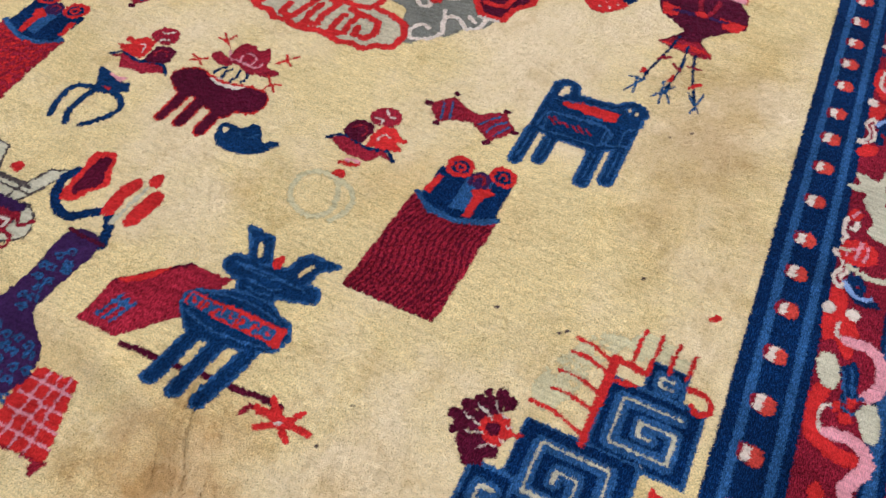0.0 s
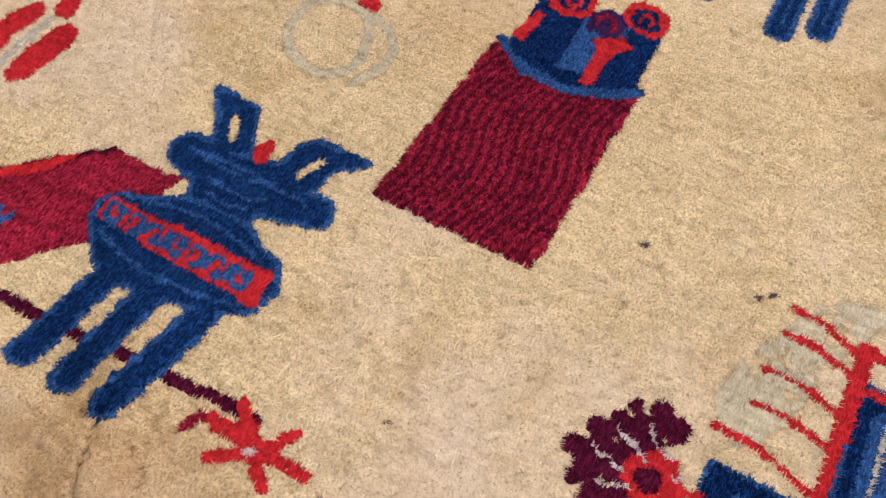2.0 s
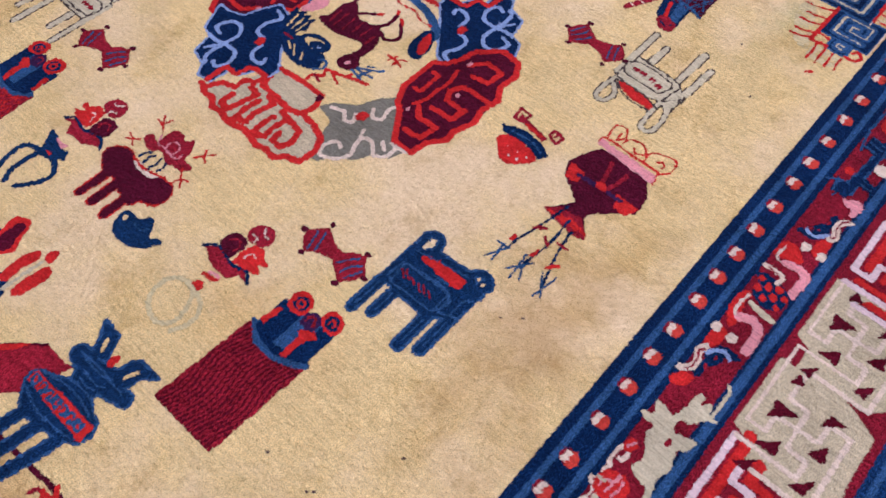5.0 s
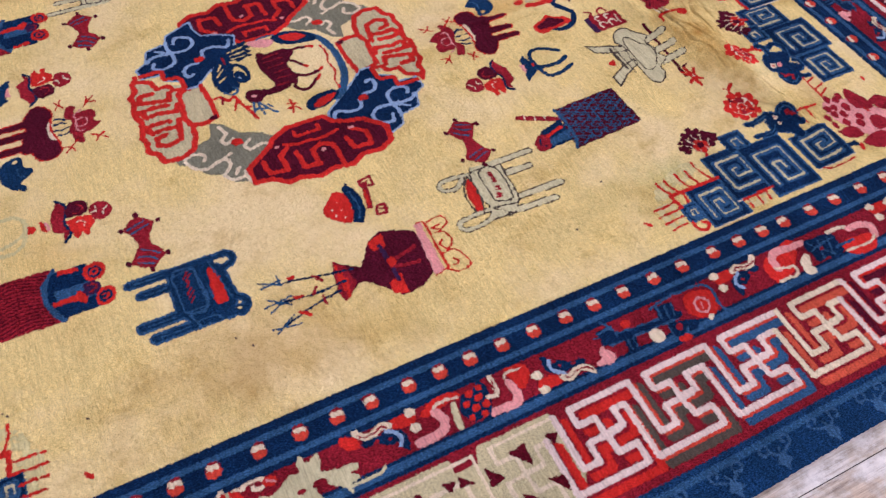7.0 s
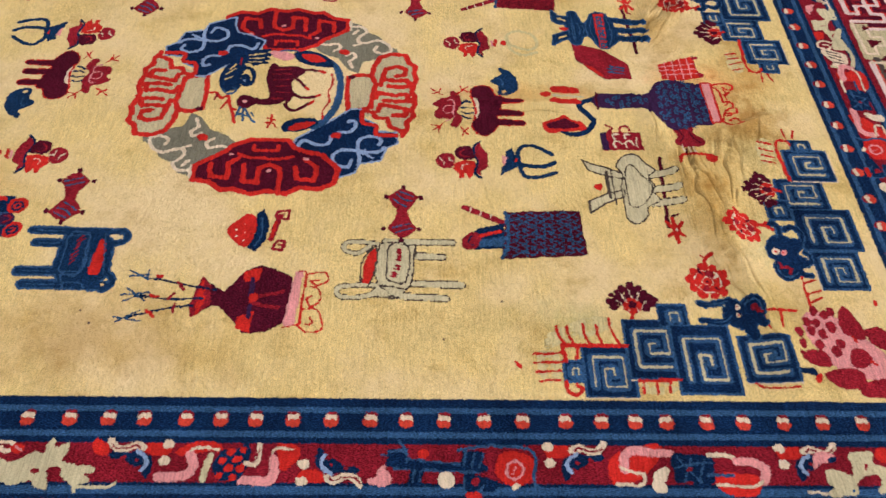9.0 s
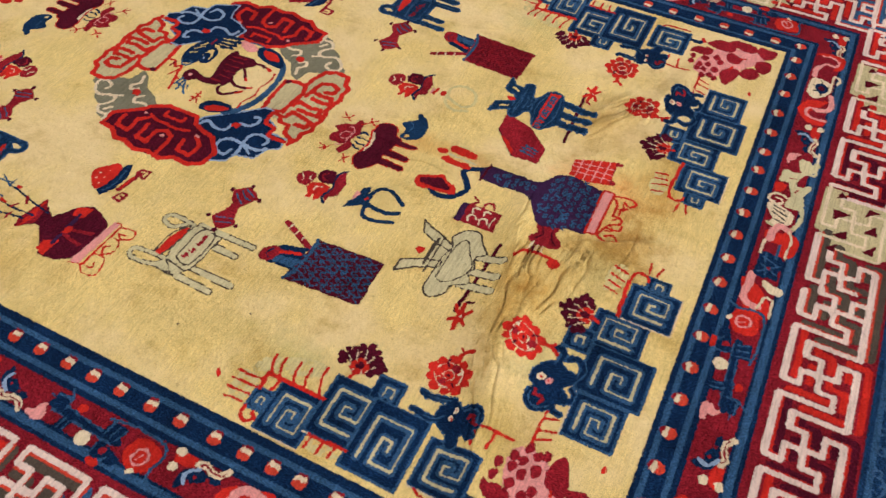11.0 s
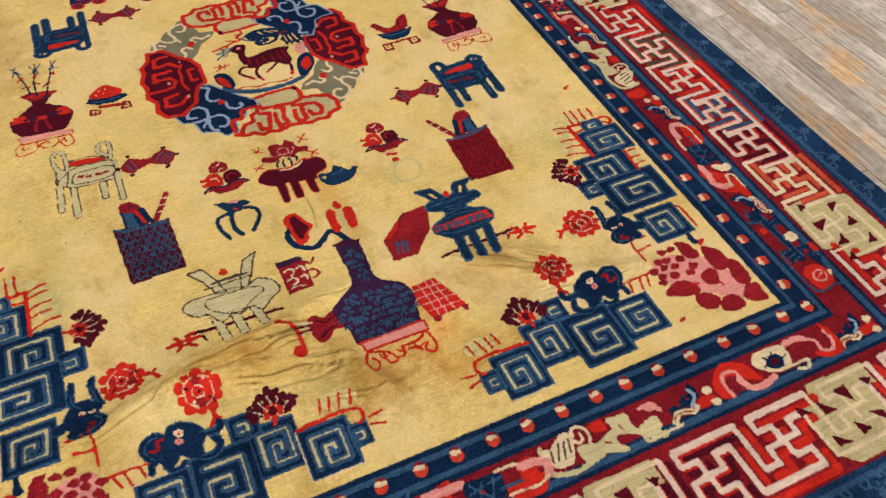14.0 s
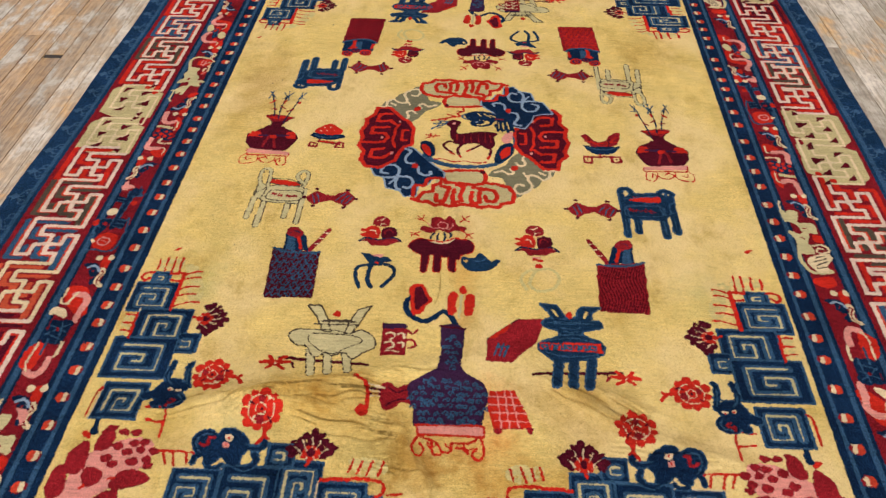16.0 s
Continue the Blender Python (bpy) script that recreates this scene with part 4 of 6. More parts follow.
BOOK = [
    ("crimson", "f", 0, "-38 50 22 50 24 -50 -35 -52"),
    ("violet", "f", 0, "-36 49 22 50 23 34 -35 31"),
    ("cream", "L", 5, "-29 14 -14 20 -4 8 -15 -2"),
    ("cream", "L", 5, "2 16 16 18 18 3"),
    ("cream", "L", 5, "-28 -13 -12 -9 -5 -22 -18 -30"),
    ("cream", "L", 5, "1 -13 17 -11 16 -28"),
    ("cream", "L", 3, "-27 -39 -11 -36 8 -41"),
    ("crimson", "L", 6, "24 28 37 16 49 32"),
    ("crimson", "L", 6, "25 -1 41 -5 46 -21 29 -26"),
]
FAN = [
    ("crimson", "F", 0, "-21 23 -2 40 20 28 36 36 56 38 62 10 56 -16 31 -13 17 -30 -3 -37 -17 -9"),
    ("cream", "l", 4.5, "-46 26 -8 23"),
    ("cream", "l", 4.5, "-44 11 -16 11"),
    ("cream", "l", 4.5, "-41 -3 -16 -1"),
    ("plum", "l", 4, "-43 18 -13 17"),
    ("plum", "l", 4, "-44 3 -16 5"),
    ("red", "L", 9, "-77 44 -53 33 -44 3 -44 -33"),
    ("red", "F", 0, "-68 -40 -58 -24 -41 -32 -42 -50 -58 -53"),
    ("plum", "L", 4, "0 26 20 14 44 24"),
    ("plum", "L", 4, "0 -22 18 -8 40 -4"),
]
CHEQUER = [
    ("red", "f", 0, "-47 57 10 62 48 -38 -38 -44 -51 10"),
    ("pink", "l", 3, "-48 42 19 41"),
    ("pink", "l", 3, "-48 21 27 19"),
    ("pink", "l", 3, "-43 0 35 -2"),
    ("pink", "l", 3, "-41 -22 43 -20"),
    ("pink", "l", 3, "-30 58 -21 -45"),
    ("pink", "l", 3, "-13 61 -3 -44"),
    ("pink", "l", 3, "0 61 18 -42"),
    ("crimson", "f", 0, "-39 -43 50 -35 44 -56 35 -50 32 -39 -18 -43 -22 -56 -37 -54"),
]
CENSER_PALE = [
    ("sage", "l", 17, "-45 -47 -33 -118"),
    ("sage", "l", 17, "-3 -52 6 -115"),
    ("sage", "l", 17, "40 -48 52 -112"),
    ("sage", "F", 0, "-103 -6 -90 14 -51 15 -4 17 42 8 69 19 100 -2 106 -31 82 -49 56 -70 36 -51 10 -62 -9 -56 -35 -67 -55 -37 -82 -31"),
    ("sage", "f", 0, "-39 49 56 48 42 4 -24 6"),
    ("sage", "f", 0, "-74 96 -40 96 -16 47 -4 9 -24 12 -46 59"),
    ("sage", "f", 0, "86 99 53 86 36 41 29 9 45 7 64 47 72 74"),
    ("olive", "O", 3, "-103 -6 -90 14 -51 15 -4 17 42 8 69 19 100 -2 106 -31 82 -49 56 -70 36 -51 10 -62 -9 -56 -35 -67 -55 -37 -82 -31"),
    ("olive", "O", 3, "-56 -13 -48 4 5 5 62 -2 72 -20 43 -35 14 -54 -13 -52 -43 -32"),
    ("olive", "o", 3, "-74 96 -40 96 -16 47 -4 9 -24 12 -46 59"),
    ("olive", "o", 3, "86 99 53 86 36 41 29 9 45 7 64 47 72 74"),
    ("olive", "l", 3, "-51 33 64 36"),
    ("olive", "l", 3, "-33 45 53 45"),
    ("red", "F", 0, "-8 65 0 80 12 73 11 61"),
]
TWIGS_V = [
    ("faint", "F", 0, "104 744 140 736 158 700 176 660 180 620 160 604 138 640 126 690"),
    ("faint", "F", 0, "36 752 70 764 100 758 98 722 40 722"),
    ("faint", "F", 0, "10 556 34 560 38 496 12 504"),
    ("red", "l", 11, "114 583 113 711"),
    ("red", "l", 10, "113 711 79 707"),
    ("red", "l", 7, "112 680 84 684"),
    ("red", "L", 5.4, "115 704 140 716 158 718"),
    ("red", "L", 5.4, "115 686 140 696 158 697"),
    ("red", "L", 5.4, "115 654 140 664 163 664"),
    ("red", "L", 5.4, "115 628 140 637 162 637"),
    ("red", "L", 5.4, "115 594 150 608 177 609"),
    ("red", "l", 5.4, "96 716 93 768"),
    ("red", "l", 5.4, "77 712 74 769"),
    ("red", "l", 5.4, "57 719 55 766"),
    ("red", "l", 5.4, "38 721 35 760"),
    ("red", "L", 8, "32 710 14 708 6 692 17 680 26 690"),
    ("red", "l", 7, "36 568 40 488"),
    ("red", "l", 5, "35 560 9 563"),
    ("red", "l", 5, "36 534 10 536"),
    ("red", "l", 5, "38 508 12 512"),
    ("red", "L", 5.4, "33 340 24 323 24 260"),
    ("red", "L", 5.4, "152 285 195 283 198 216"),
    ("red", "l", 5.4, "159 256 197 252"),
    ("red", "F", 0, "33 219 43 223 56 208 45 207"),
]
TWIGS_H = [
    ("faint", "F", 0, "611 180 664 187 692 170 685 147 639 146"),
    ("red", "l", 9, "559 132 650 138"),
    ("red", "L", 7, "648 138 685 131 688 107 674 99"),
    ("red", "l", 5.4, "614 153 621 181"),
    ("red", "l", 5.4, "632 150 640 179"),
    ("red", "l", 5.4, "651 148 661 180"),
    ("red", "l", 5.4, "676 148 684 177"),
    ("red", "l", 5.4, "697 104 727 108"),
    ("red", "l", 5.4, "696 88 723 80"),
    ("red", "L", 5.4, "210 185 284 182"),
    ("red", "l", 5.4, "218 184 232 153"),
    ("red", "l", 5.4, "239 185 250 150"),
    ("red", "l", 5.4, "268 181 276 154"),
    ("red", "F", 0, "211 47 221 50 229 43 217 39"),
]
BEAST_V = [
    ("navy", "F", 4, "172 362 198 363 220 355 222 342 206 330 215 326 228 312 225 297 210 287 189 289 181 300 170 288 159 297 167 307 157 314 133 312 132 326 153 334 159 349"),
    ("navy", "L", 11, "223 349 217 371 213 391 212 410 216 417"),
    ("navy", "L", 11, "188 354 174 366 168 383 172 402 174 418"),
    ("navy", "L", 10, "174 366 190 365 201 365"),
    ("blue", "L", 4, "220 355 215 377 212 400"),
    ("blue", "L", 4, "185 355 172 370 170 391"),
    ("blue", "L", 4, "211 324 222 310 215 295 195 292"),
    ("cream", "F", 0, "184 347 192 341 184 335 179 341"),
    ("red", "l", 4, "186 342 184 338"),
    ("cream", "F", 0, "203 344 214 340 207 333 199 337"),
    ("red", "l", 4, "207 340 205 337"),
    ("crimson", "L", 7, "199 311 209 306 202 300 193 301 194 292"),
]
BEAST_H = [
    ("navy", "F", 4, "389 217 361 237 335 238 326 223 310 234 288 231 276 212 286 188 309 173 314 159 332 163 342 178 365 160 380 159 383 180 392 194"),
    ("navy", "L", 11, "387 203 415 198 428 207 423 221"),
    ("navy", "L", 11, "372 164 390 151 410 155 418 170 412 185"),
    ("navy", "L", 9, "302 181 289 173 287 159"),
    ("navy", "L", 8, "325 167 321 151 338 148 348 156"),
    ("blue", "L", 4, "387 207 411 203 422 210"),
    ("blue", "L", 4, "379 156 402 157 412 172"),
    ("blue", "L", 4, "312 227 290 224 283 204 297 183"),
    ("cream", "F", 0, "355 227 341 228 344 214 358 214"),
    ("red", "l", 4, "350 224 349 219"),
    ("pink", "F", 0, "352 208 339 210 342 197 355 197"),
    ("red", "l", 4, "347 207 346 202"),
    ("crimson", "L", 7, "319 219 307 219 309 206 303 199 292 205"),
]
PEONY = [
    ("pink", "F", 3, "189 204 142 210 102 193 71 173 51 162 44 123 44 82 35 54 66 39 97 64 117 81 142 102 165 126 194 158"),
    ("crimson", "F", 0, "154 234 135 226 149 215 161 223"),
    ("crimson", "F", 0, "124 234 109 226 122 216 135 222"),
    ("crimson", "F", 0, "107 239 83 233 71 206 73 179 100 183 108 207 104 227"),
    ("crimson", "F", 0, "179 211 161 206 173 193 185 200"),
    ("crimson", "F", 0, "156 208 139 201 150 190 164 195"),
    ("crimson", "F", 0, "174 192 159 187 168 175 182 179"),
    ("crimson", "F", 0, "124 201 107 194 118 180 132 187"),
    ("crimson", "F", 0, "149 187 131 180 141 168 156 173"),
    ("crimson", "F", 0, "111 171 91 165 101 151 118 158"),
    ("crimson", "F", 0, "127 157 109 150 119 138 134 143"),
    ("crimson", "F", 0, "165 166 146 158 159 144 174 152"),
    ("crimson", "F", 0, "193 171 177 165 186 153 201 158"),
    ("crimson", "F", 0, "205 154 186 151 194 138 208 143"),
    ("crimson", "F", 0, "203 191 187 185 197 173 211 178"),
    ("crimson", "F", 3, "54 199 28 180 23 146 38 123 62 128 65 160"),
    ("crimson", "F", 3, "20 141 6 127 6 88 22 66 43 79 38 114"),
    ("crimson", "F", 3, "108 128 75 138 69 119 85 96 107 104"),
    ("crimson", "F", 3, "29 63 4 57 9 32 10 13 40 18 55 40"),
    ("crimson", "F", 3, "174 136 143 127 133 96 160 92 211 115"),
    ("crimson", "F", 3, "154 84 130 85 109 59 134 38 160 56"),
    ("crimson", "F", 3, "103 54 73 54 66 22 99 16 121 30"),
    ("red", "l", 6, "81 97 75 89"),
    ("red", "l", 6, "138 117 126 113"),
]
CLOUD_E = [
    ("plum", "f", 0, "167 -42 167 47 190 59 203 87 211 127 255 166 300 164 320 129 322 85 336 48 338 -16 327 -74 308 -117 297 -155 252 -154 225 -121 207 -94 186 -81"),
    ("red", "l", 13, "167 47 191 60 205 91 213 127 258 166 302 160 322 129 317 85 337 55 329 10 340 -19 324 -63 328 -88 303 -117 297 -155 252 -154 227 -121 207 -94 187 -81 167 -42 167 47"),
    ("red", "l", 12, "227 88 253 117 295 115 290 76 255 70"),
    ("red", "l", 12, "323 39 260 36 246 11 257 -12 304 -10 300 -43 249 -46"),
    ("red", "l", 12, "227 -61 247 -81 291 -79 285 -118 247 -120"),
    ("red", "l", 9, "184 25 203 26 201 -30 184 -31"),
    ("red", "l", 9, "220 61 229 31 226 -36 215 -62"),
    ("pink", "f", 0, "261 17 272 18 271 7 260 6"),
    ("pink", "f", 0, "223 96 232 100 232 87 223 84"),
    ("pink", "f", 0, "212 -72 220 -72 220 -84 212 -85"),
    ("cream", "l", 7, "251 -164 290 -162"),
]
CLOUD_S_SEG = [
    ("reed", "f", 0, "-65 -175 1 -168 63 -171 71 -217 104 -231 142 -245 159 -292 151 -315 119 -321 108 -337 64 -334 31 -337 -6 -333 -36 -339 -61 -330 -81 -331 -107 -318 -124 -316 -147 -309 -129 -285 -92 -281 -80 -225"),
    ("red", "l", 14, "-63 -177 0 -170 62 -170 74 -198 67 -228 40 -238 -8 -232 -49 -230 -62 -189"),
    ("red", "l", 14, "69 -227 104 -231 142 -245 157 -273 153 -311 121 -319 110 -336 81 -332 60 -338 32 -331 10 -327 -11 -335 -32 -336 -56 -329 -77 -333 -98 -318 -121 -319 -146 -307"),
    ("red", "l", 13, "-57 -200 -66 -236 -87 -244 -86 -271 -116 -278 -130 -307"),
    ("red", "l", 14, "66 -255 97 -261 108 -291 97 -311 75 -309 71 -288"),
    ("red", "l", 14, "34 -250 57 -254 52 -290 56 -314 33 -324 28 -303 32 -270"),
    ("red", "l", 14, "-16 -240 7 -248 -4 -290 1 -314 -23 -323 -26 -293 -22 -262"),
    ("red", "l", 14, "-62 -248 -37 -253 -46 -293 -52 -316 -75 -314 -75 -285"),
    ("plum", "f", 0, "54 -171 71 -170 68 -187 55 -184"),
]
CLOUD_SW = [
    ("sky", "f", 10, "-199 -54 -161 -65 -127 -107 -99 -140 -58 -184 -58 -206 -89 -209 -107 -243 -134 -240 -137 -291 -169 -296 -185 -271 -227 -259 -238 -210 -267 -202 -295 -140 -268 -140 -232 -128 -220 -91"),
    ("navy", "f", 0, "-199 -54 -161 -65 -127 -107 -99 -140 -58 -184 -58 -206 -89 -209 -107 -243 -134 -240 -137 -291 -169 -296 -185 -271 -227 -259 -238 -210 -267 -202 -295 -140 -268 -140 -232 -128 -220 -91"),
    ("sky", "L", 9, "-189 -68 -166 -80 -180 -112 -175 -138 -151 -141"),
    ("sky", "L", 9, "-137 -159 -136 -183 -116 -198 -96 -193 -101 -179"),
    ("sky", "L", 9, "-230 -194 -252 -185 -238 -155 -212 -152 -195 -174 -199 -211 -200 -254 -185 -267"),
    ("sky", "L", 9, "-177 -254 -160 -260 -149 -234 -162 -209 -190 -206 -223 -213 -243 -210"),
    ("sky", "L", 7, "-205 -217 -220 -241"),
    ("red", "F", 0, "-155 -143 -140 -145 -139 -163 -156 -163"),
    ("red", "L", 12, "-65 -209 -104 -215 -113 -246 -143 -248 -145 -294"),
]
CLOUD_SE = [
    ("grey", "f", 0, "190 -64 216 -65 238 -105 261 -127 290 -153 277 -191 248 -206 227 -242 197 -255 176 -288 151 -289 139 -249 122 -202 79 -193 93 -167 134 -140 156 -95"),
    ("cream", "L", 9, "245 -142 264 -154 270 -188 248 -206 229 -190 207 -186 202 -209 213 -236 196 -263 169 -272 159 -251 170 -229 187 -235"),
    ("cream", "L", 9, "254 -184 238 -172"),
    ("cream", "L", 9, "201 -83 189 -106 196 -133 179 -141 165 -126"),
    ("cream", "L", 9, "100 -177 125 -169 141 -182 158 -176 149 -159"),
    ("cream", "L", 7, "196 -192 189 -175"),
    ("red", "F", 0, "153 -144 171 -142 172 -161 153 -165"),
]
POND = [  # mm from the medallion's middle
    ("blue", "L", 16, "119 -124 82 -148 20 -157 -46 -151 -97 -126 -119 -99"),
    ("slate", "L", 6, "99 -135 30 -151 -50 -141 -105 -111"),
    ("navy", "F", 4, "152 -33 154 -79 129 -119 102 -131 100 -100 111 -58 129 -35"),
    ("red", "F", 0, "146 -49 145 -85 121 -113 115 -80 127 -58"),
    ("navy", "F", 4, "-107 -30 -91 -57 -89 -98 -108 -107 -130 -71 -132 -32"),
    ("red", "F", 0, "-119 -42 -101 -74 -102 -104 -121 -84 -131 -51"),
    ("pink", "F", 2, "149 36 156 7 140 -28 120 -17 129 16"),
    ("slate", "L", 5, "156 7 160 -15 156 -36"),
    ("red", "L", 5, "73 -131 37 -136 5 -127 -29 -132 -59 -119 -88 -120"),
]
PHOENIX = [  # mm from the medallion's middle
    ("navy", "F", 5, "89 139 122 114 106 102 91 89 55 100 17 97 6 111 5 133 24 144 57 147"),
    ("navy", "F", 4, "104 110 137 103 148 84 157 61 162 36 151 43 139 30 134 46 122 33 121 50 107 35 105 55 97 70 109 82"),
    ("field", "l", 4, "138 88 145 48"),
    ("field", "l", 4, "125 86 127 47"),
    ("field", "l", 4, "113 84 113 54"),
    ("field", "l", 4, "63 138 84 115"),
    ("field", "l", 4, "43 137 55 120"),
    ("field", "l", 4, "82 129 101 116"),
    ("navy", "L", 11, "87 93 84 76 62 65 35 66 24 80 33 92"),
    ("navy", "F", 2, "58 95 64 81 45 72 26 80 33 92"),
    ("sky", "l", 5, "42 87 37 85"),
    ("slate", "L", 6, "5 135 -8 120 2 103 16 110"),
    ("crimson", "l", 6, "125 106 103 105"),
]
DEER = [  # mm from the medallion's middle
    ("plum", "F", 4, "106 20 93 0 98 -35 82 -61 57 -45 47 -33 15 -34 -7 -42 -26 -25 -40 -3 -42 31 -42 51 -54 65 -54 85 -32 94 -14 86 -14 68 -20 58 -26 29 -15 15 17 23 50 31 86 29"),
    ("plum", "L", 9, "82 -51 85 -76 81 -102"),
    ("plum", "L", 8, "59 -34 43 -52 18 -70"),
    ("plum", "L", 9, "0 -37 -16 -61 -13 -96 -7 -105"),
    ("plum", "L", 9, "-20 -34 -45 -26 -63 -45 -48 -70 -31 -90"),
    ("red", "l", 9, "82 -100 77 -112"),
    ("red", "l", 8, "20 -70 12 -76"),
    ("red", "l", 8, "-10 -99 -6 -108"),
    ("red", "l", 8, "-41 -82 -29 -93"),
    ("crimson", "l", 4, "83 16 87 -27"),
    ("crimson", "l", 4, "67 18 69 -30"),
    ("crimson", "l", 4, "45 15 48 -27"),
    ("crimson", "l", 4, "22 7 26 -30"),
    ("crimson", "l", 4, "1 4 1 -32"),
    ("crimson", "l", 4, "-21 15 -21 -18"),
    ("pink", "F", 0, "-27 80 -27 72 -37 70 -39 78"),
    ("slate", "L", 6, "-54 83 -76 89 -90 94"),
    ("slate", "L", 6, "-60 75 -83 74 -99 72"),
    ("slate", "L", 6, "-61 70 -87 57 -106 41"),
    ("slate", "L", 5, "-76 90 -84 62"),
    ("slate", "l", 5, "-72 55 -86 46"),
    ("red", "L", 8, "-5 163 -4 147 -23 135 -15 118 -44 111 -74 100 -107 91"),
    ("red", "l", 6, "-31 117 -59 130"),
    ("crimson", "l", 6, "-5 144 -27 151"),
    ("red", "l", 6, "-57 107 -63 94"),
    ("red", "L", 5, "-76 3 -99 3 -121 9"),
    ("red", "L", 5, "-107 20 -106 -1 -122 -12"),
    ("red", "l", 5, "-89 13 -98 -8"),
]
TABLE_PALE = [
    ("sage", "l", 14, "-71 34 -70 -108"),
    ("sage", "l", 14, "-33 -28 -31 -87"),
    ("sage", "l", 14, "38 -27 40 -127"),
    ("sage", "l", 14, "69 -5 74 -94"),
    ("sage", "L", 9, "-64 51 -70 102 -62 123 -46 121 -39 93 -57 69"),
    ("sage", "L", 9, "43 44 43 83 48 126 68 128 74 97 67 63"),
    ("sage", "f", 0, "71 71 41 45 1 58 -65 52 -61 -27 42 -22 74 8"),
    ("field", "f", 0, "-53 114 -59 102 -56 81 -50 93"),
    ("field", "f", 0, "59 114 52 101 56 87 63 96"),
    ("red", "f", 0, "37 80 37 65 4 56 -35 52 -51 57 -42 68 -13 79"),
    ("olive", "L", 3.5, "36 83 -22 82 -56 58"),
    ("olive", "L", 3.5, "45 67 4 55 -62 49"),
    ("olive", "L", 3.5, "42 45 45 20 43 -20 -63 -29"),
    ("olive", "L", 3.5, "28 31 -58 27 -59 -14 33 -10 28 31"),
    ("olive", "L", 3.5, "44 42 75 9"),
    ("olive", "L", 3.5, "68 53 72 39 70 14"),
    ("olive", "l", 3.5, "-69 32 -68 -6"),
    ("crimson", "l", 5, "19 20 22 10"),
    ("crimson", "l", 5, "11 18 14 8"),
    ("crimson", "l", 5, "22 14 8 12"),
    ("crimson", "l", 5, "0 14 2 4"),
    ("crimson", "l", 5, "-8 12 -5 2"),
    ("crimson", "l", 5, "3 7 -9 5"),
    ("crimson", "l", 5, "-23 11 -21 1"),
    ("crimson", "l", 5, "-32 10 -30 0"),
    ("crimson", "l", 5, "-20 6 -34 4"),
    ("crimson", "l", 5, "-44 10 -41 0"),
    ("crimson", "l", 5, "-51 9 -48 1"),
    ("crimson", "l", 5, "-39 5 -53 4"),
]


def put(design, name, label, x, y, turn=0.0, mirror=False, swap=None, halo=None, under=None, reach=(1.0, 1.0)):
    no = motif(name, label, under)
    at = place(x, y, turn, mirror)
    draw(design, lambda p: at(p * reach), no, swap, halo)
    return no


def scroll(x, y, turn, mirror, ground, line, label, net, stick, shape):
    """A rolled scroll in its wrapper, with waves or a net of scales on the wrapper."""
    at = place(x, y, turn, mirror)
    no = motif("scroll", label)
    if stick:
        draw([("crimson", "l", 15, "-74 176 -25 80"), ("cream", "l", 4, "-74 162 -62 164"), ("cream", "l", 4, "-64 140 -52 142"), ("cream", "l", 4, "-54 118 -42 120")], at, no)
    draw(shape, at, no, {"base": ground})
    corner = np.array(shape[0][3].split(), float).reshape(4, 2)  # upper edge, then lower edge
    a, b2, c, d2 = corner
    if net:
        for r in range(9):
            v = (r + 0.5) / 9
            left, right = a + (d2 - a) * v, b2 + (c - b2) * v
            pts = []
            for k in range(13):
                u = 0.03 + 0.94 * k / 12
                p = left + (right - left) * u
                pts.append(p + np.array((0, 9.0 if (k + r) % 2 else -6.0)))
            draw_line(at(np.array(pts)), 0.0032, no, line)
        for r in range(8):
            for k in range(1, 12, 2):
                u = 0.03 + 0.94 * (k + (r % 2)) / 12
                v = (r + 0.5) / 9
                if u < 0.97:
                    p = a + (d2 - a) * v + (b2 - a + (c - d2 - b2 + a) * v) * u
                    draw_line(at(np.array([p, p + np.array((5, -21))])), 0.0032, no, line)
    else:
        for k in range(-2, 18):
            u0 = (k + 0.5) / 16
            pts = []
            for v in np.linspace(0.05, 0.99, 48):
                u = u0 + 0.055 * math.sin(v * 8.6 + 1.0 + u0 * 1.3)
                if 0.02 < u < 0.98:
                    pts.append(a + (d2 - a) * v + (b2 - a + (c - d2 - b2 + a) * v) * u)
                elif len(pts) > 1:
                    draw_line(at(np.array(pts)), 0.0034, no, line)
                    pts = []
            if len(pts) > 1:
                draw_line(at(np.array(pts)), 0.0034, no, line)
    draw(shape[1:], at, no)


scroll(-0.384, 0.712, 180, False, "crimson", "maroon", "crimson wrapped scroll with dark waves", False, False, SCROLL)
scroll(0.433, -0.636, 0, False, "crimson", "maroon", "crimson wrapped scroll with dark waves", False, True, SCROLL_NARROW)
scroll(-0.426, -0.625, 0, True, "plum", "blue", "plum wrapped scroll with a blue net", True, True, SCROLL_NARROW)
scroll(0.420, 0.680, 180, True, "crimson", "red", "crimson wrapped scroll with a red net", True, False, SCROLL)

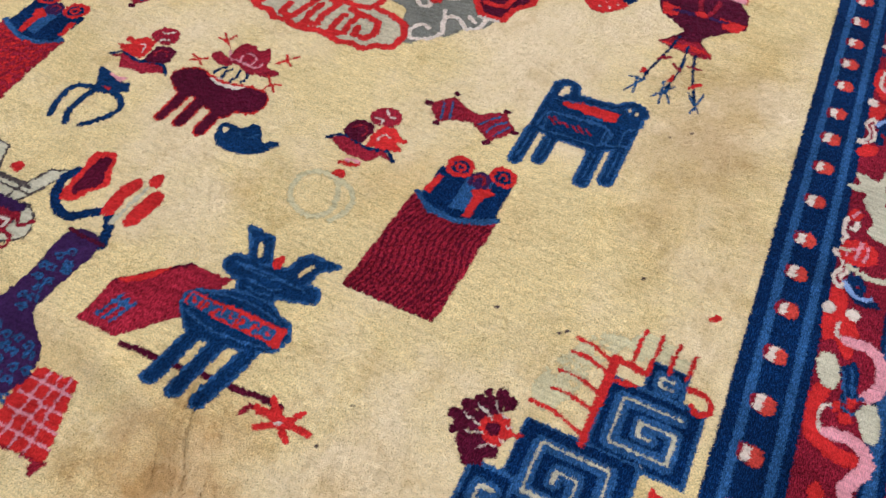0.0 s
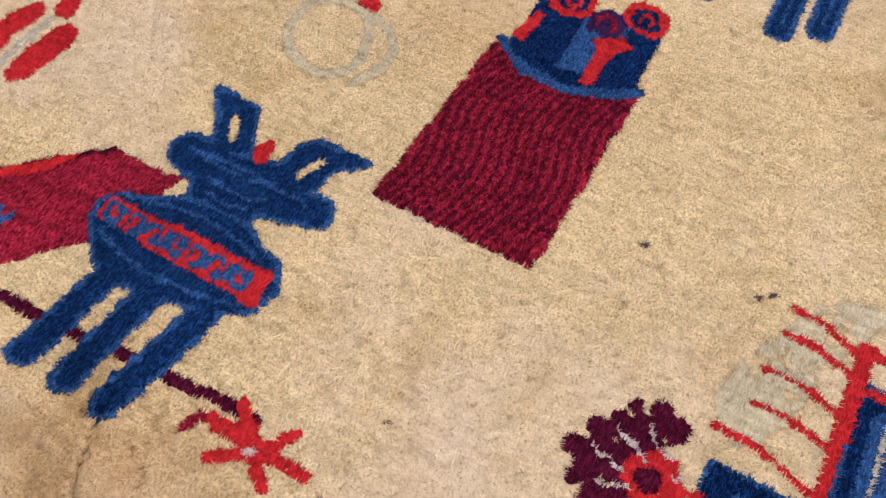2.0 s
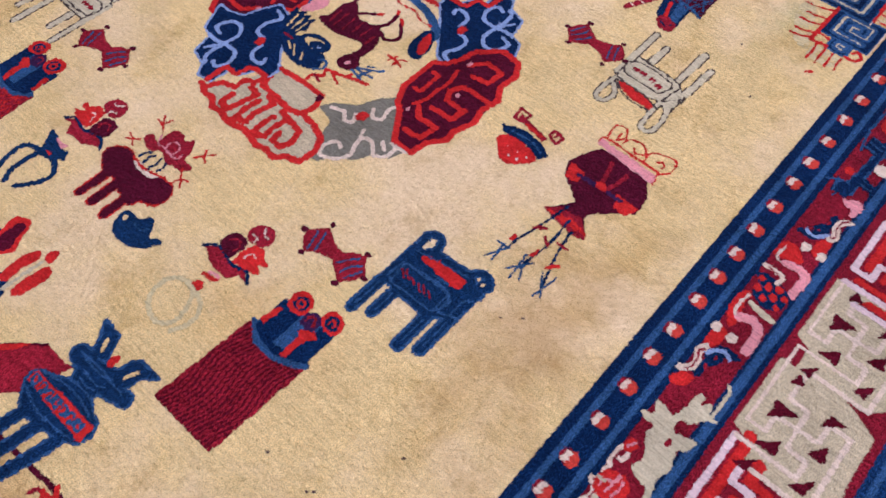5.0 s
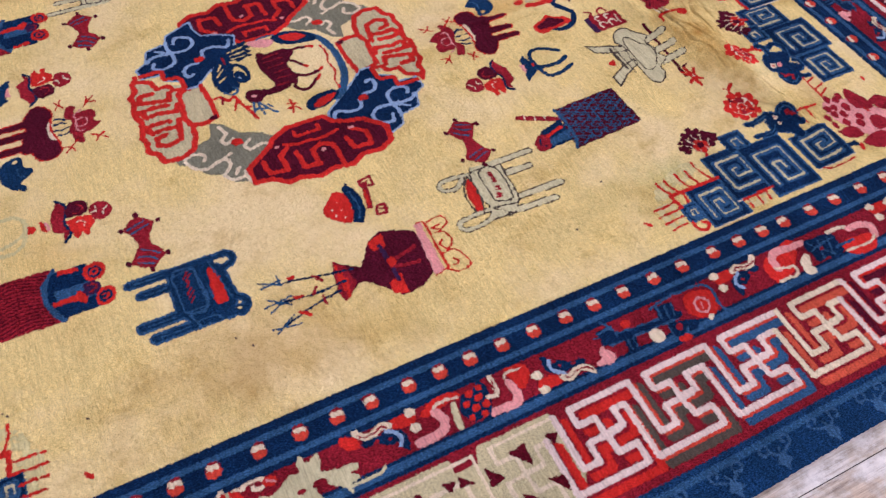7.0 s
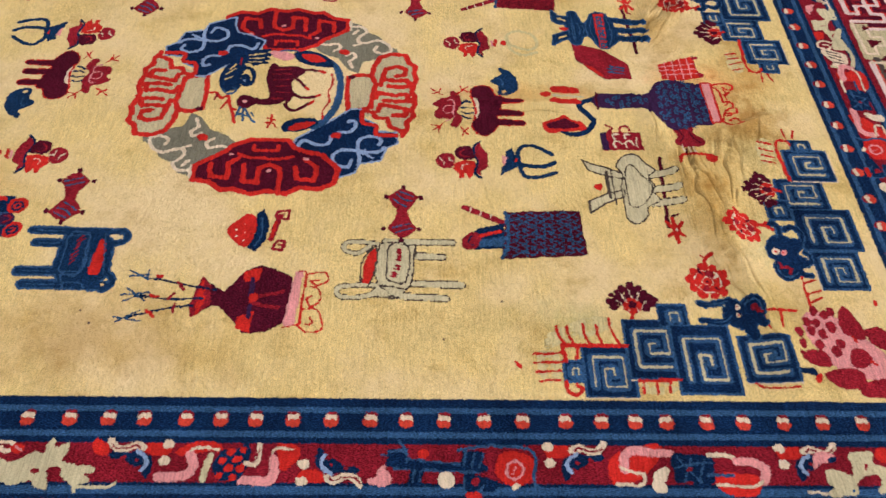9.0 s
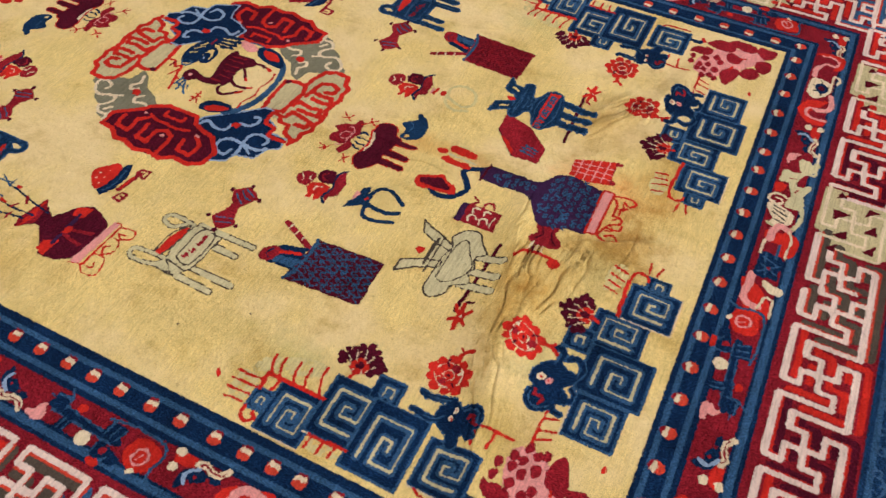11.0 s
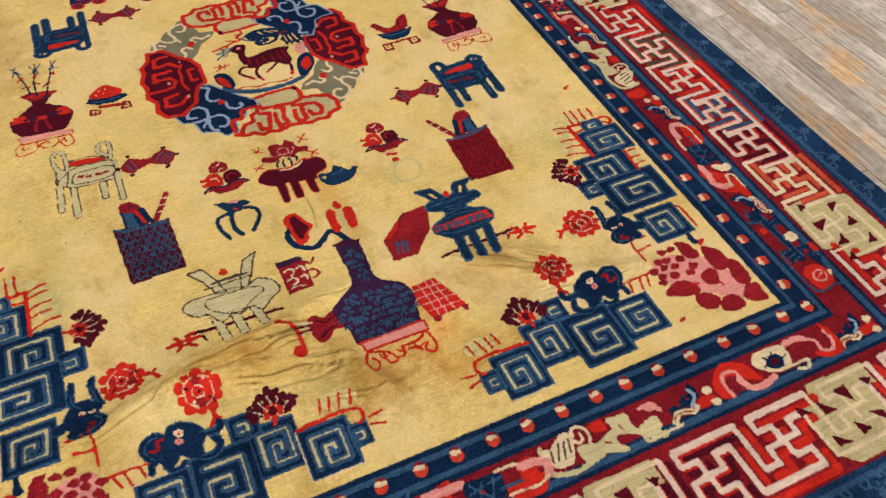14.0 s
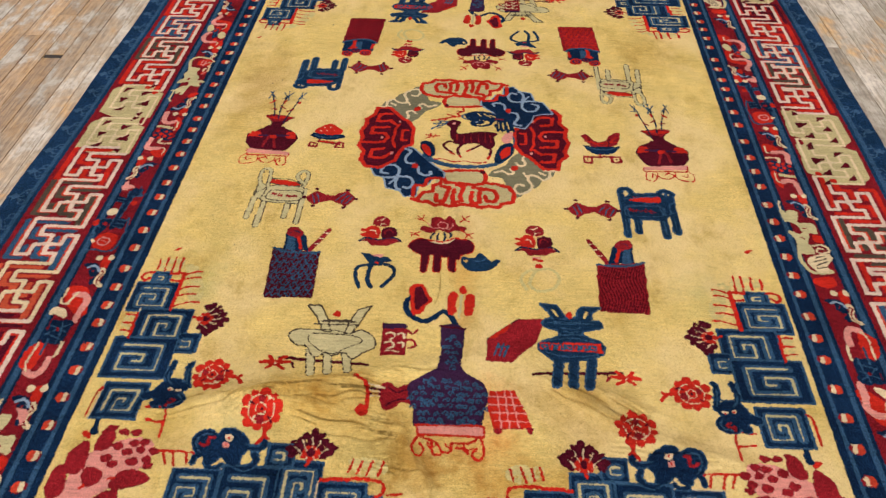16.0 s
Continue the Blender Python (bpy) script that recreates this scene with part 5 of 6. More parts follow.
put(TABLE, "table_motif", "navy blue table with a red top", -0.503, 0.376, 180, halo=("blue", 4.5))
put(TABLE, "table_motif", "navy blue table with a red top", 0.541, -0.327, halo=("blue", 4.5))
put(TABLE_PALE, "table_motif", "pale table in thin outline", -0.521, -0.311, 0, True, None, ("olive", 2.4))
put(TABLE_PALE, "table_motif", "pale table in thin outline", 0.540, 0.355, 180, True, None, ("olive", 2.4))
for x, y, t in ((-0.338, 0.430, 180), (0.384, -0.332, 0), (-0.369, -0.313, 0), (0.372, 0.405, 180)):
    put(HOURGLASS, "hourglass_motif", "crimson double-lozenge with dark knobs", x, y, t)
for x, y, t, m, ring in ((-0.216, 0.549, 180, False, True), (0.214, -0.488, 0, True, True), (-0.211, -0.469, 0, True, False), (0.219, 0.545, 180, True, False)):
    put(DISH, "dish_motif", "crimson dish with a rose and leaves", x, y, t, m)
    if ring:
        put(STEM, "ring_motif", "faded pale green ring", x, y, t, m)
put(STAND, "stand_motif", "navy blue three-legged stand", 0.197, 0.564, 180)
put(STAND, "stand_motif", "navy blue three-legged stand", -0.184, -0.502)
for x, y, t, px, py in ((0.064, 0.562, 180, -0.035, 0.630), (-0.045, -0.508, 0, 0.056, -0.560)):
    put(BASIN, "basin_motif", "plum footed basin with a peony", x, y, t, halo=("red", 3))
    put(TEAPOT, "teapot_motif", "navy blue teapot", px, py, t)
for x, y, t, m, white, hx, hy in ((-0.219, 0.906, 180, False, False, -0.107, 0.931), (0.283, -0.834, 0, False, False, 0.150, -0.822), (-0.289, -0.828, 0, True, True, None, None), (0.225, 0.900, 180, True, True, None, None)):
    arrow_at = place(x, y, t, m, 0.9 if t == 0 else 1.0)
    draw(ARROW[:2], arrow_at, motif("arrow_motif", "thin plum arrow shaft"), {"crimson": "plum"} if white else None)
    draw(ARROW[2:], arrow_at, motif("star_motif", "red star at the arrow's end"))
    if hx is not None:
        put(HEXAGON, "fan_motif", "crimson six-sided fan", hx, hy, t, m)
    if white:
        put(CENSER_PALE, "censer_motif", "pale three-legged censer in dark outline", x, y, t, not m, None, ("olive", 2.5))
    else:
        put(CENSER, "censer_motif", "navy blue three-legged censer with a red fret belt", x, y, t, m, halo=("blue", 4.5))
put(JAR, "jar_motif", "plum jar with feathers on a pink stand", -0.601, -0.008)
put(JAR, "jar_motif", "plum jar with feathers on a pink stand", 0.626, -0.035, 0, True)
put(HAT, "bowl_motif", "blue bowl of red fruit", -0.424, 0.010)
put(GARLAND, "bowl_motif", "blue bowl with a crimson garland", 0.441, -0.024)


def vase_group(turn):
    g = 1 if turn == 0 else -1
    ox, oy = (0.0, 0.0) if turn == 0 else (0.042, 0.100)
    at = place(ox, -0.994 * g + oy, turn)
    put(SCEPTRE, "sceptre_motif", "navy blue sceptre with a red heart head", -0.052 * g + ox - (0.018 if turn else 0.0), -0.724 * g + oy, turn)
    put(FAN, "whisk_motif", "plum whisk with a red handle", -0.139 * g + ox, -1.002 * g + oy, turn)
    no = motif("vase_motif", "dark violet bottle vase with blue scrolls")
    draw(VASE, at, no)
    rnd = random.Random(11)
    for r in range(17):
        for k in range(-7, 8):
            px, py = k * 19 + rnd.uniform(-5, 5) + (r % 2) * 9, -95 + r * 17 + rnd.uniform(-4, 4)
            if py > 75:
                ok = abs(px) < 17
            else:
                ok = (px / 112) ** 2 + ((py + 15) / 92) ** 2 < 0.62
            if ok:
                h = rnd.choice((-1, 1))
                p = np.array([(px - 7 * h, py - 3), (px - 2 * h, py + 5), (px + 6 * h, py + 3), (px + 4 * h, py - 4), (px, py - 2)])
                draw_line(curve(at(p), False), 0.0042, no, "blue")
    put(VASESTAND, "vase_stand_motif", "pink stand with red scrolls", 0.002 * g + ox, -1.101 * g + oy, turn)
    put(CHEQUER, "chequer_motif", "red chequered box", 0.136 * g + ox, -1.030 * g + oy, turn)
    put(BUTTERFLY, "butterfly_motif", "red butterfly knot", 0.017 * g + ox, -0.703 * g + oy, turn)
    put(BOOK, "book_motif", "crimson book with cream curls", -0.133 * g + ox, -0.832 * g + oy, turn)


vase_group(0)
vase_group(180)

FRETS = [  # centre and size in mm from the field's corner; the last: which way the coil opens
    (56, 692, 46, 42, 2), (56, 624, 108, 98, 1), (107, 530, 132, 106, 0), (183, 477, 54, 60, 2), (85, 430, 152, 120, 1), (86, 304, 102, 102, 0),
    (302, 93, 100, 102, 1), (514, 116, 92, 110, 0), (412, 87, 116, 132, 1), (606, 73, 98, 106, 0), (670, 76, 38, 50, 2), (467, 184, 56, 54, 2),
]
FRETS_FAR = [(66, 706, 48, 42, 2), (72, 633, 118, 102, 1), (134, 533, 138, 106, 0), (214, 480, 54, 60, 2)] + FRETS[4:]


def ring_of(n, radius, size, start=0.0, squash=1.0):
    """Centres and sizes of petals set in a ring, in mm."""
    return [(radius * math.cos(start + 2 * math.pi * k / n), squash * radius * math.sin(start + 2 * math.pi * k / n), size * (1 + 0.18 * math.sin(3.1 * k + 1))) for k in range(n)]


def petal(at, no, x, y, r, colour):
    draw_line(at(np.array([(x, y), (x * 1.04 + 0.4, y * 1.04)])), 0.002 * r, no, colour)


def rose(x, y, turn, mirror):
    """A red rose: notched outer petals, an inner ring, a curled heart, a stem."""
    at, no = place(x, y, turn, mirror), motif("rose_motif", "red rose with cream veins")
    draw([("red", "L", 9, "12 -36 15 -56 4 -74"), ("red", "l", 6, "14 -58 26 -62")], at, no)
    draw([("red", "F", 0, "-22 -16 -24 12 -4 26 20 18 26 -6 8 -26")], at, no)
    for px, py, r in ring_of(10, 35, 10.6, 0.2):
        petal(at, no, px, py, r, "red")
    draw([("cream", "O", 2.8, "-27 4 -18 22 4 28 24 17 28 -5 16 -23 -6 -28 -23 -15")], at, no)
    for k, (px, py, r) in enumerate(ring_of(6, 19, 8.4, 0.5)):
        petal(at, no, px, py, r, "crimson" if k % 3 == 1 else "red")
    draw([("cream", "O", 2.4, "-10 -6 -10 7 1 11 11 5 9 -7 0 -10"), ("plum", "l", 6, "0 0 2 2"), ("plum", "L", 4, "14 -14 22 -18 24 -28"), ("plum", "L", 4, "-18 10 -26 14"), ("cream", "l", 3, "-12 -13 -16 -24"), ("cream", "l", 3, "12 14 18 22")], at, no)


def lotus(x, y, turn, mirror):
    """A plum lotus: a fan of round-tipped petals over a pink and red heart."""
    at, no = place(x, y, turn, mirror), motif("lotus_motif", "plum lotus with cream veins and red heart")
    for px, py, r in ((-46, -8, 8), (-38, -20, 10), (-30, -4, 10), (-40, 8, 5.5), (-24, 12, 10), (-16, 24, 8), (-4, 18, 10), (2, 34, 8), (10, 20, 10), (20, 26, 6), (26, 10, 10), (36, 2, 9), (38, -12, 10), (48, -2, 6), (26, -22, 10), (0, 4, 14), (-14, -10, 14), (16, -12, 14), (0, -24, 12)):
        petal(at, no, px, py, r, "plum")
    draw([("red", "F", 0, "-16 -8 0 2 16 -8 20 -26 0 -36 -20 -28"), ("plum", "F", 0, "-7 -12 0 -6 8 -12 6 -24 -6 -24")], at, no)
    draw([("cream", "L", 3.0, "-36 -4 -24 -12 -18 -26"), ("cream", "L", 3.0, "-22 14 -16 0 -10 -12"), ("cream", "L", 3.0, "-4 24 0 10 0 -4"), ("cream", "L", 3.0, "18 16 14 2 9 -10"), ("cream", "L", 3.0, "34 -6 24 -14 18 -26"), ("cream", "l", 3, "-6 -26 -10 -34"), ("cream", "l", 3, "8 -26 12 -34"), ("red", "l", 7, "0 -34 -5 -48")], at, no)


def fret_group(x, y, turn, mirror, bloom=(226, 556), coils=FRETS, spread=1.0):
    at = place(x, y, turn, mirror)
    twig_at = lambda p: at(p * (spread, 1.0))
    twigs = TWIGS_V + TWIGS_H
    for stroke in twigs:
        if stroke[0] == "faint":
            draw([stroke], twig_at, motif("faded_patch", "faded green patch"))
    draw([("navy", "f", 0, "50 262 78 264 76 252 64 250 66 216 48 214 52 240")], at, motif("foot_motif", "navy blue fret foot"))
    for cx, cy, w, h, way in coils:
        no = motif("coil_motif", "navy blue square coil with blue and cream lines")
        hw, hh = w / 2, h / 2
        if w > 100 or h > 100:
            fill_poly(at(np.array([(cx - hw - 3, cy - hh - 3), (cx + hw + 3, cy - hh - 3), (cx + hw + 3, cy + hh + 3), (cx - hw - 3, cy + hh + 3)])), no, "cream")
        fill_poly(at(np.array([(cx - hw, cy - hh), (cx + hw, cy - hh), (cx + hw, cy + hh), (cx - hw, cy + hh)])), no, "navy")
        draw_line(at(np.array([(cx - hw, cy - hh), (cx + hw, cy - hh), (cx + hw, cy + hh), (cx - hw, cy + hh), (cx - hw, cy - hh)])), 0.0050, no, "blue")
        if way == 2:
            path = np.array([(-0.2, 0.1), (0.15, 0.1), (0.15, -0.2), (-0.2, -0.2)])
        else:
            path = np.array([(-0.30, -0.30), (-0.30, 0.30), (0.31, 0.30), (0.31, -0.30), (-0.08, -0.30), (-0.08, 0.06), (0.10, 0.06), (0.10, -0.08)])
            if way == 1:
                path = path[:, ::-1] * (1, -1)
        p = at(path * (w, h) + (cx, cy))
        draw_line(p, 0.0185, no, "blue")
        draw_line(p, 0.0042, no, "sage")
    for stroke in twigs:
        if stroke[0] != "faint":
            draw([stroke], twig_at if stroke in TWIGS_V else at, motif("twig_motif", "thin red twig"))
    draw(PEONY, at, motif("peony_motif", "pink peony with crimson petals"))
    draw(BEAST_V, at, motif("beast_motif", "navy blue curled beast head"), None, ("blue", 3))
    draw(BEAST_H, at, motif("beast_motif", "navy blue curled beast head"), None, ("blue", 3))
    for fx, fy, a in ((270, 386, 70), (407, 285, 0)):
        c = at(np.array([(fx, fy)], float))[0]
        rose(c[0], c[1], turn + (-a if mirror else a), mirror)
    for fx, fy, a in ((*bloom, -90), (529, 210, 0)):
        c = at(np.array([(fx, fy)], float))[0]
        lotus(c[0], c[1], turn + (-a if mirror else a), mirror)


fret_group(-FX, CY - FY, 0, False)
fret_group(FX, CY - FY, 0, True, (214, 556))
fret_group(FX, CY + FY, 180, False)
fret_group(-FX, CY + FY, 180, True, (250, 555), FRETS_FAR, 1.18)
ROUND = (0.975, 1.025)  # the medallion is a little longer than wide
MX, MY = 0.008, 0.012
for turn in (0, 180):
    put(CLOUD_SE, "cloud_motif", "grey cloud fret with cream curls", MX, MY, turn, reach=ROUND)
    put(CLOUD_S_SEG, "cloud_motif", "pale cloud fret in red outline", MX, MY, turn, reach=ROUND)
    put(CLOUD_E, "cloud_motif", "plum cloud fret in red outline", MX, MY, turn, reach=ROUND)
    put(CLOUD_SW, "cloud_motif", "navy blue cloud fret in pale blue outline", MX, MY, turn, reach=ROUND)
put(POND, "pond_motif", "blue pond with red and navy rocks", MX, MY)
put(PHOENIX, "phoenix_motif", "navy blue plumed bird", MX, MY)
put(DEER, "deer_motif", "plum deer under a red branch", MX, MY)

# the faded wool breaks up into uneven spots
rub = np.random.default_rng(5)
coarse = rub.random((NY // 5 + 2, NX // 5 + 2)).repeat(5, 0).repeat(5, 1)[:NY, :NX] + 0.55 * rub.random((NY, NX))
patches = [k for k, p in enumerate(PARTS) if p[0] == "faded_patch"]
worn = np.isin(owner, patches) & (coarse < 0.52)
tint[worn] = TINT.index("field")
owner[worn] = 0

# moth holes, burrs and stray knots on the field
SPECKS = "-0.517 0.739 -0.605 0.741 -0.612 0.733 -0.633 0.325 -0.663 0.302 -0.406 1.011 -0.418 0.947 -0.676 0.609 -0.72 -0.60 -0.69 -0.40 -0.05 -1.22 0.06 -1.23 -0.60 -0.52 0.70 -0.70 0.10 -0.20"
for sx, sy in np.array(SPECKS.split(), float).reshape(-1, 2):
    draw([("brown", "l", 3.4, "-1 0 1 2")], place(sx, sy), motif("speck", "dark speck"))
for sx, sy in ((-0.780, 0.629), (0.775, -0.480), (-0.745, -0.545)):
    draw([("red", "l", 8, "-5 -4 5 4")], place(sx, sy), motif("stray_knot", "stray red knot"))




# ---- from the raster of knots to the pile ----
def relief(x, y):
    """Waves of the rug on the uneven floor, and its creases."""
    z = 0.0022 * np.sin(2.1 * x + 0.7) * np.sin(1.7 * y + 0.4) + 0.0016 * np.sin(4.3 * x - 2.6 * y)
    for xa, ya, xb, yb, h, w in CREASES:
        dx, dy = xb - xa, yb - ya
        s = np.clip(((x - xa) * dx + (y - ya) * dy) / (dx * dx + dy * dy), 0, 1)
        d2 = (x - xa - s * dx) ** 2 + (y - ya - s * dy) ** 2
        z = z + 1.6 * h * np.exp(-d2 / (w * w)) * (0.35 + 0.65 * np.sin(np.pi * np.clip(s, 0.02, 0.98)))
    for xa, ya, xb, yb, reach, h in RIPPLES:  # fine parallel wrinkles
        dx, dy = xb - xa, yb - ya
        ln = math.hypot(dx, dy)
        u = ((x - xa) * dx + (y - ya) * dy) / ln
        v = ((y - ya) * dx - (x - xa) * dy) / ln
        near = np.exp(-(v / reach) ** 2) * np.clip(u / 0.06, 0, 1) * np.clip((ln - u) / 0.06, 0, 1)
        phase = (v + 0.0045 * np.sin(u * 23 + 40 * v) + 0.0022 * np.sin(u * 61 + 2) + 0.004 * np.sin(v * 170 + 1)) / 0.0105
        row = np.floor(phase)
        groove = np.exp(-((phase - row - 0.5) / 0.17) ** 2)
        broken = np.clip(1.6 * np.sin(u * (17 + 5 * np.sin(row * 2.3)) + row * 2.4) + 0.5, 0, 1)
        z = z - 2.1 * h * near * groove * broken + 0.5 * h * near
    return z


RIPPLES = [  # from, to, reach across, height
    (-0.46, -1.00, -0.14, -0.972, 0.030, 0.0070),
    (-0.36, -1.050, -0.08, -1.100, 0.034, 0.0058),
    (-0.18, -0.912, 0.02, -0.93, 0.022, 0.0034),
    (-0.17, -1.165, 0.0, -1.195, 0.026, 0.0036),
    (-0.70, -1.06, -0.42, -0.99, 0.050, 0.0036),
    (0.19, -0.90, 0.46, -1.07, 0.040, 0.0042),
    (0.34, -1.10, 0.62, -1.14, 0.035, 0.0030),
    (-0.23, 0.97, -0.33, 1.22, 0.045, 0.0022),
    (-0.10, 0.80, 0.02, 0.64, 0.040, 0.0010),
    (-0.05, -0.75, 0.0, -0.30, 0.018, 0.0026),
    (-0.48, 0.30, -0.30, 0.22, 0.030, 0.0014),
]
CREASES = [  # from, to, height, half-width
    (-0.60, -1.06, -0.345, -0.985, 0.007, 0.018),
    (-0.42, -1.00, -0.09, -0.925, 0.006, 0.016),
    (-0.20, -0.99, -0.56, -1.066, 0.016, 0.045),
    (-0.25, -0.95, 0.17, -0.86, 0.004, 0.030),
    (-0.50, -1.03, -0.25, -1.05, 0.005, 0.012),
    (-0.12, -1.05, -0.03, -1.25, 0.007, 0.014),
    (-0.09, -1.10, -0.01, -1.22, -0.004, 0.010),
    (0.22, -0.935, 0.38, -1.07, 0.009, 0.020),
    (0.26, -0.93, 0.46, -1.02, 0.005, 0.014),
    (0.38, -1.07, 0.62, -1.14, 0.006, 0.022),
    (0.004, -0.30, -0.03, -0.82, 0.005, 0.012),
    (-0.244, 1.00, -0.32, 1.16, 0.005, 0.024),
    (-0.215, 1.03, -0.27, 1.18, -0.002, 0.014),
    (-0.05, 1.02, -0.23, 1.06, 0.006, 0.020),
    (-0.62, -1.05, -0.80, -1.10, 0.008, 0.035),
]
PILE = 0.012
rng = np.random.default_rng(7)
VX, VY = np.meshgrid(np.arange(NX + 1) * KNOT - HX, np.arange(NY + 1) * KNOT - HY + CY)
VZ = PILE + relief(VX, VY) + rng.normal(0, 0.00078, VX.shape)
edge = np.minimum(np.minimum(VX + HX, HX - VX), np.minimum(VY - CY + HY, HY - VY + CY))
VZ = np.maximum(VZ, 0.0045)
VZ = VZ - 0.004 * np.clip(1 - edge / 0.010, 0, 1) ** 2
# knots pull the outline towards a smooth slant: where one of four neighbours differs, the corner slides into it
C4 = [tint[:-1, :-1], tint[:-1, 1:], tint[1:, :-1], tint[1:, 1:]]
SX, SY = np.zeros(VX.shape), np.zeros(VX.shape)
for odd, (ox, oy) in enumerate(((-1, -1), (1, -1), (-1, 1), (1, 1))):
    o1, o2, o3 = (C4[k] for k in range(4) if k != odd)
    lone = (o1 == o2) & (o2 == o3) & (C4[odd] != o1)
    SX[1:-1, 1:-1][lone] = 0.27 * KNOT * ox
    SY[1:-1, 1:-1][lone] = 0.27 * KNOT * oy
ease = np.clip((VX - 0.73) / 0.085, 0, 1)
VX = VX + 0.024 * (VY + 1.345) * ease * ease * (3 - 2 * ease)  # the rug grows wider on one side
rim = np.clip((np.abs(VX) - 1.12) / 0.18, 0, 1)  # the outer edge runs unevenly
VX = VX + SX + rng.uniform(-0.0010, 0.0010, VX.shape) + rim * (0.0035 * np.sin(VY * 3.1) + 0.003 * np.sin(VY * 9.0 + 1))
rim = np.clip((np.abs(VY - CY) - 1.70) / 0.167, 0, 1)
VY = VY + SY + rng.uniform(-0.0010, 0.0010, VY.shape) + rim * (0.0035 * np.sin(VX * 2.7 + 2) + 0.002 * np.sin(VX * 8.0))
CO = np.stack([VX, VY, VZ], -1).reshape(-1, 3)


NAP = np.array((-0.0006, -0.0009))  # the pile leans one way


def tufts(j, i):
    """Thin tips of wool that reach over the edge of their colour: the cells, and three corners of each tip."""
    cells, tips = [], []
    for dj, di, a, b2 in ((1, 0, (1, 1), (1, 0)), (-1, 0, (0, 0), (0, 1)), (0, 1, (0, 1), (1, 1)), (0, -1, (1, 0), (0, 0))):
        jj, ii = np.clip(j + dj, 0, NY - 1), np.clip(i + di, 0, NX - 1)
        differs = tint[jj, ii] != tint[j, i]
        for start in (0.02, 0.36, 0.68):
            k = np.nonzero(differs & (rng.random(len(j)) < 0.62))[0]
            va = CO[(j[k] + a[0]) * (NX + 1) + i[k] + a[1]]
            vb = CO[(j[k] + b2[0]) * (NX + 1) + i[k] + b2[1]]
            at = start + rng.uniform(-0.02, 0.06, len(k))[:, None]
            left, right = va + (vb - va) * at, va + (vb - va) * (at + 0.28)
            reach = rng.uniform(0.0006, 0.0024, len(k))
            tip = (left + right) / 2
            tip[:, 0] += di * reach + NAP[0] * rng.uniform(-0.6, 2, len(k))
            tip[:, 1] += dj * reach + NAP[1] * rng.uniform(-0.6, 2, len(k))
            tip[:, 2] += rng.uniform(0.0005, 0.0018, len(k))
            cells.append(k)
            tips.append(np.stack([right, left, tip], 1))
    return np.concatenate(cells), np.concatenate(tips)


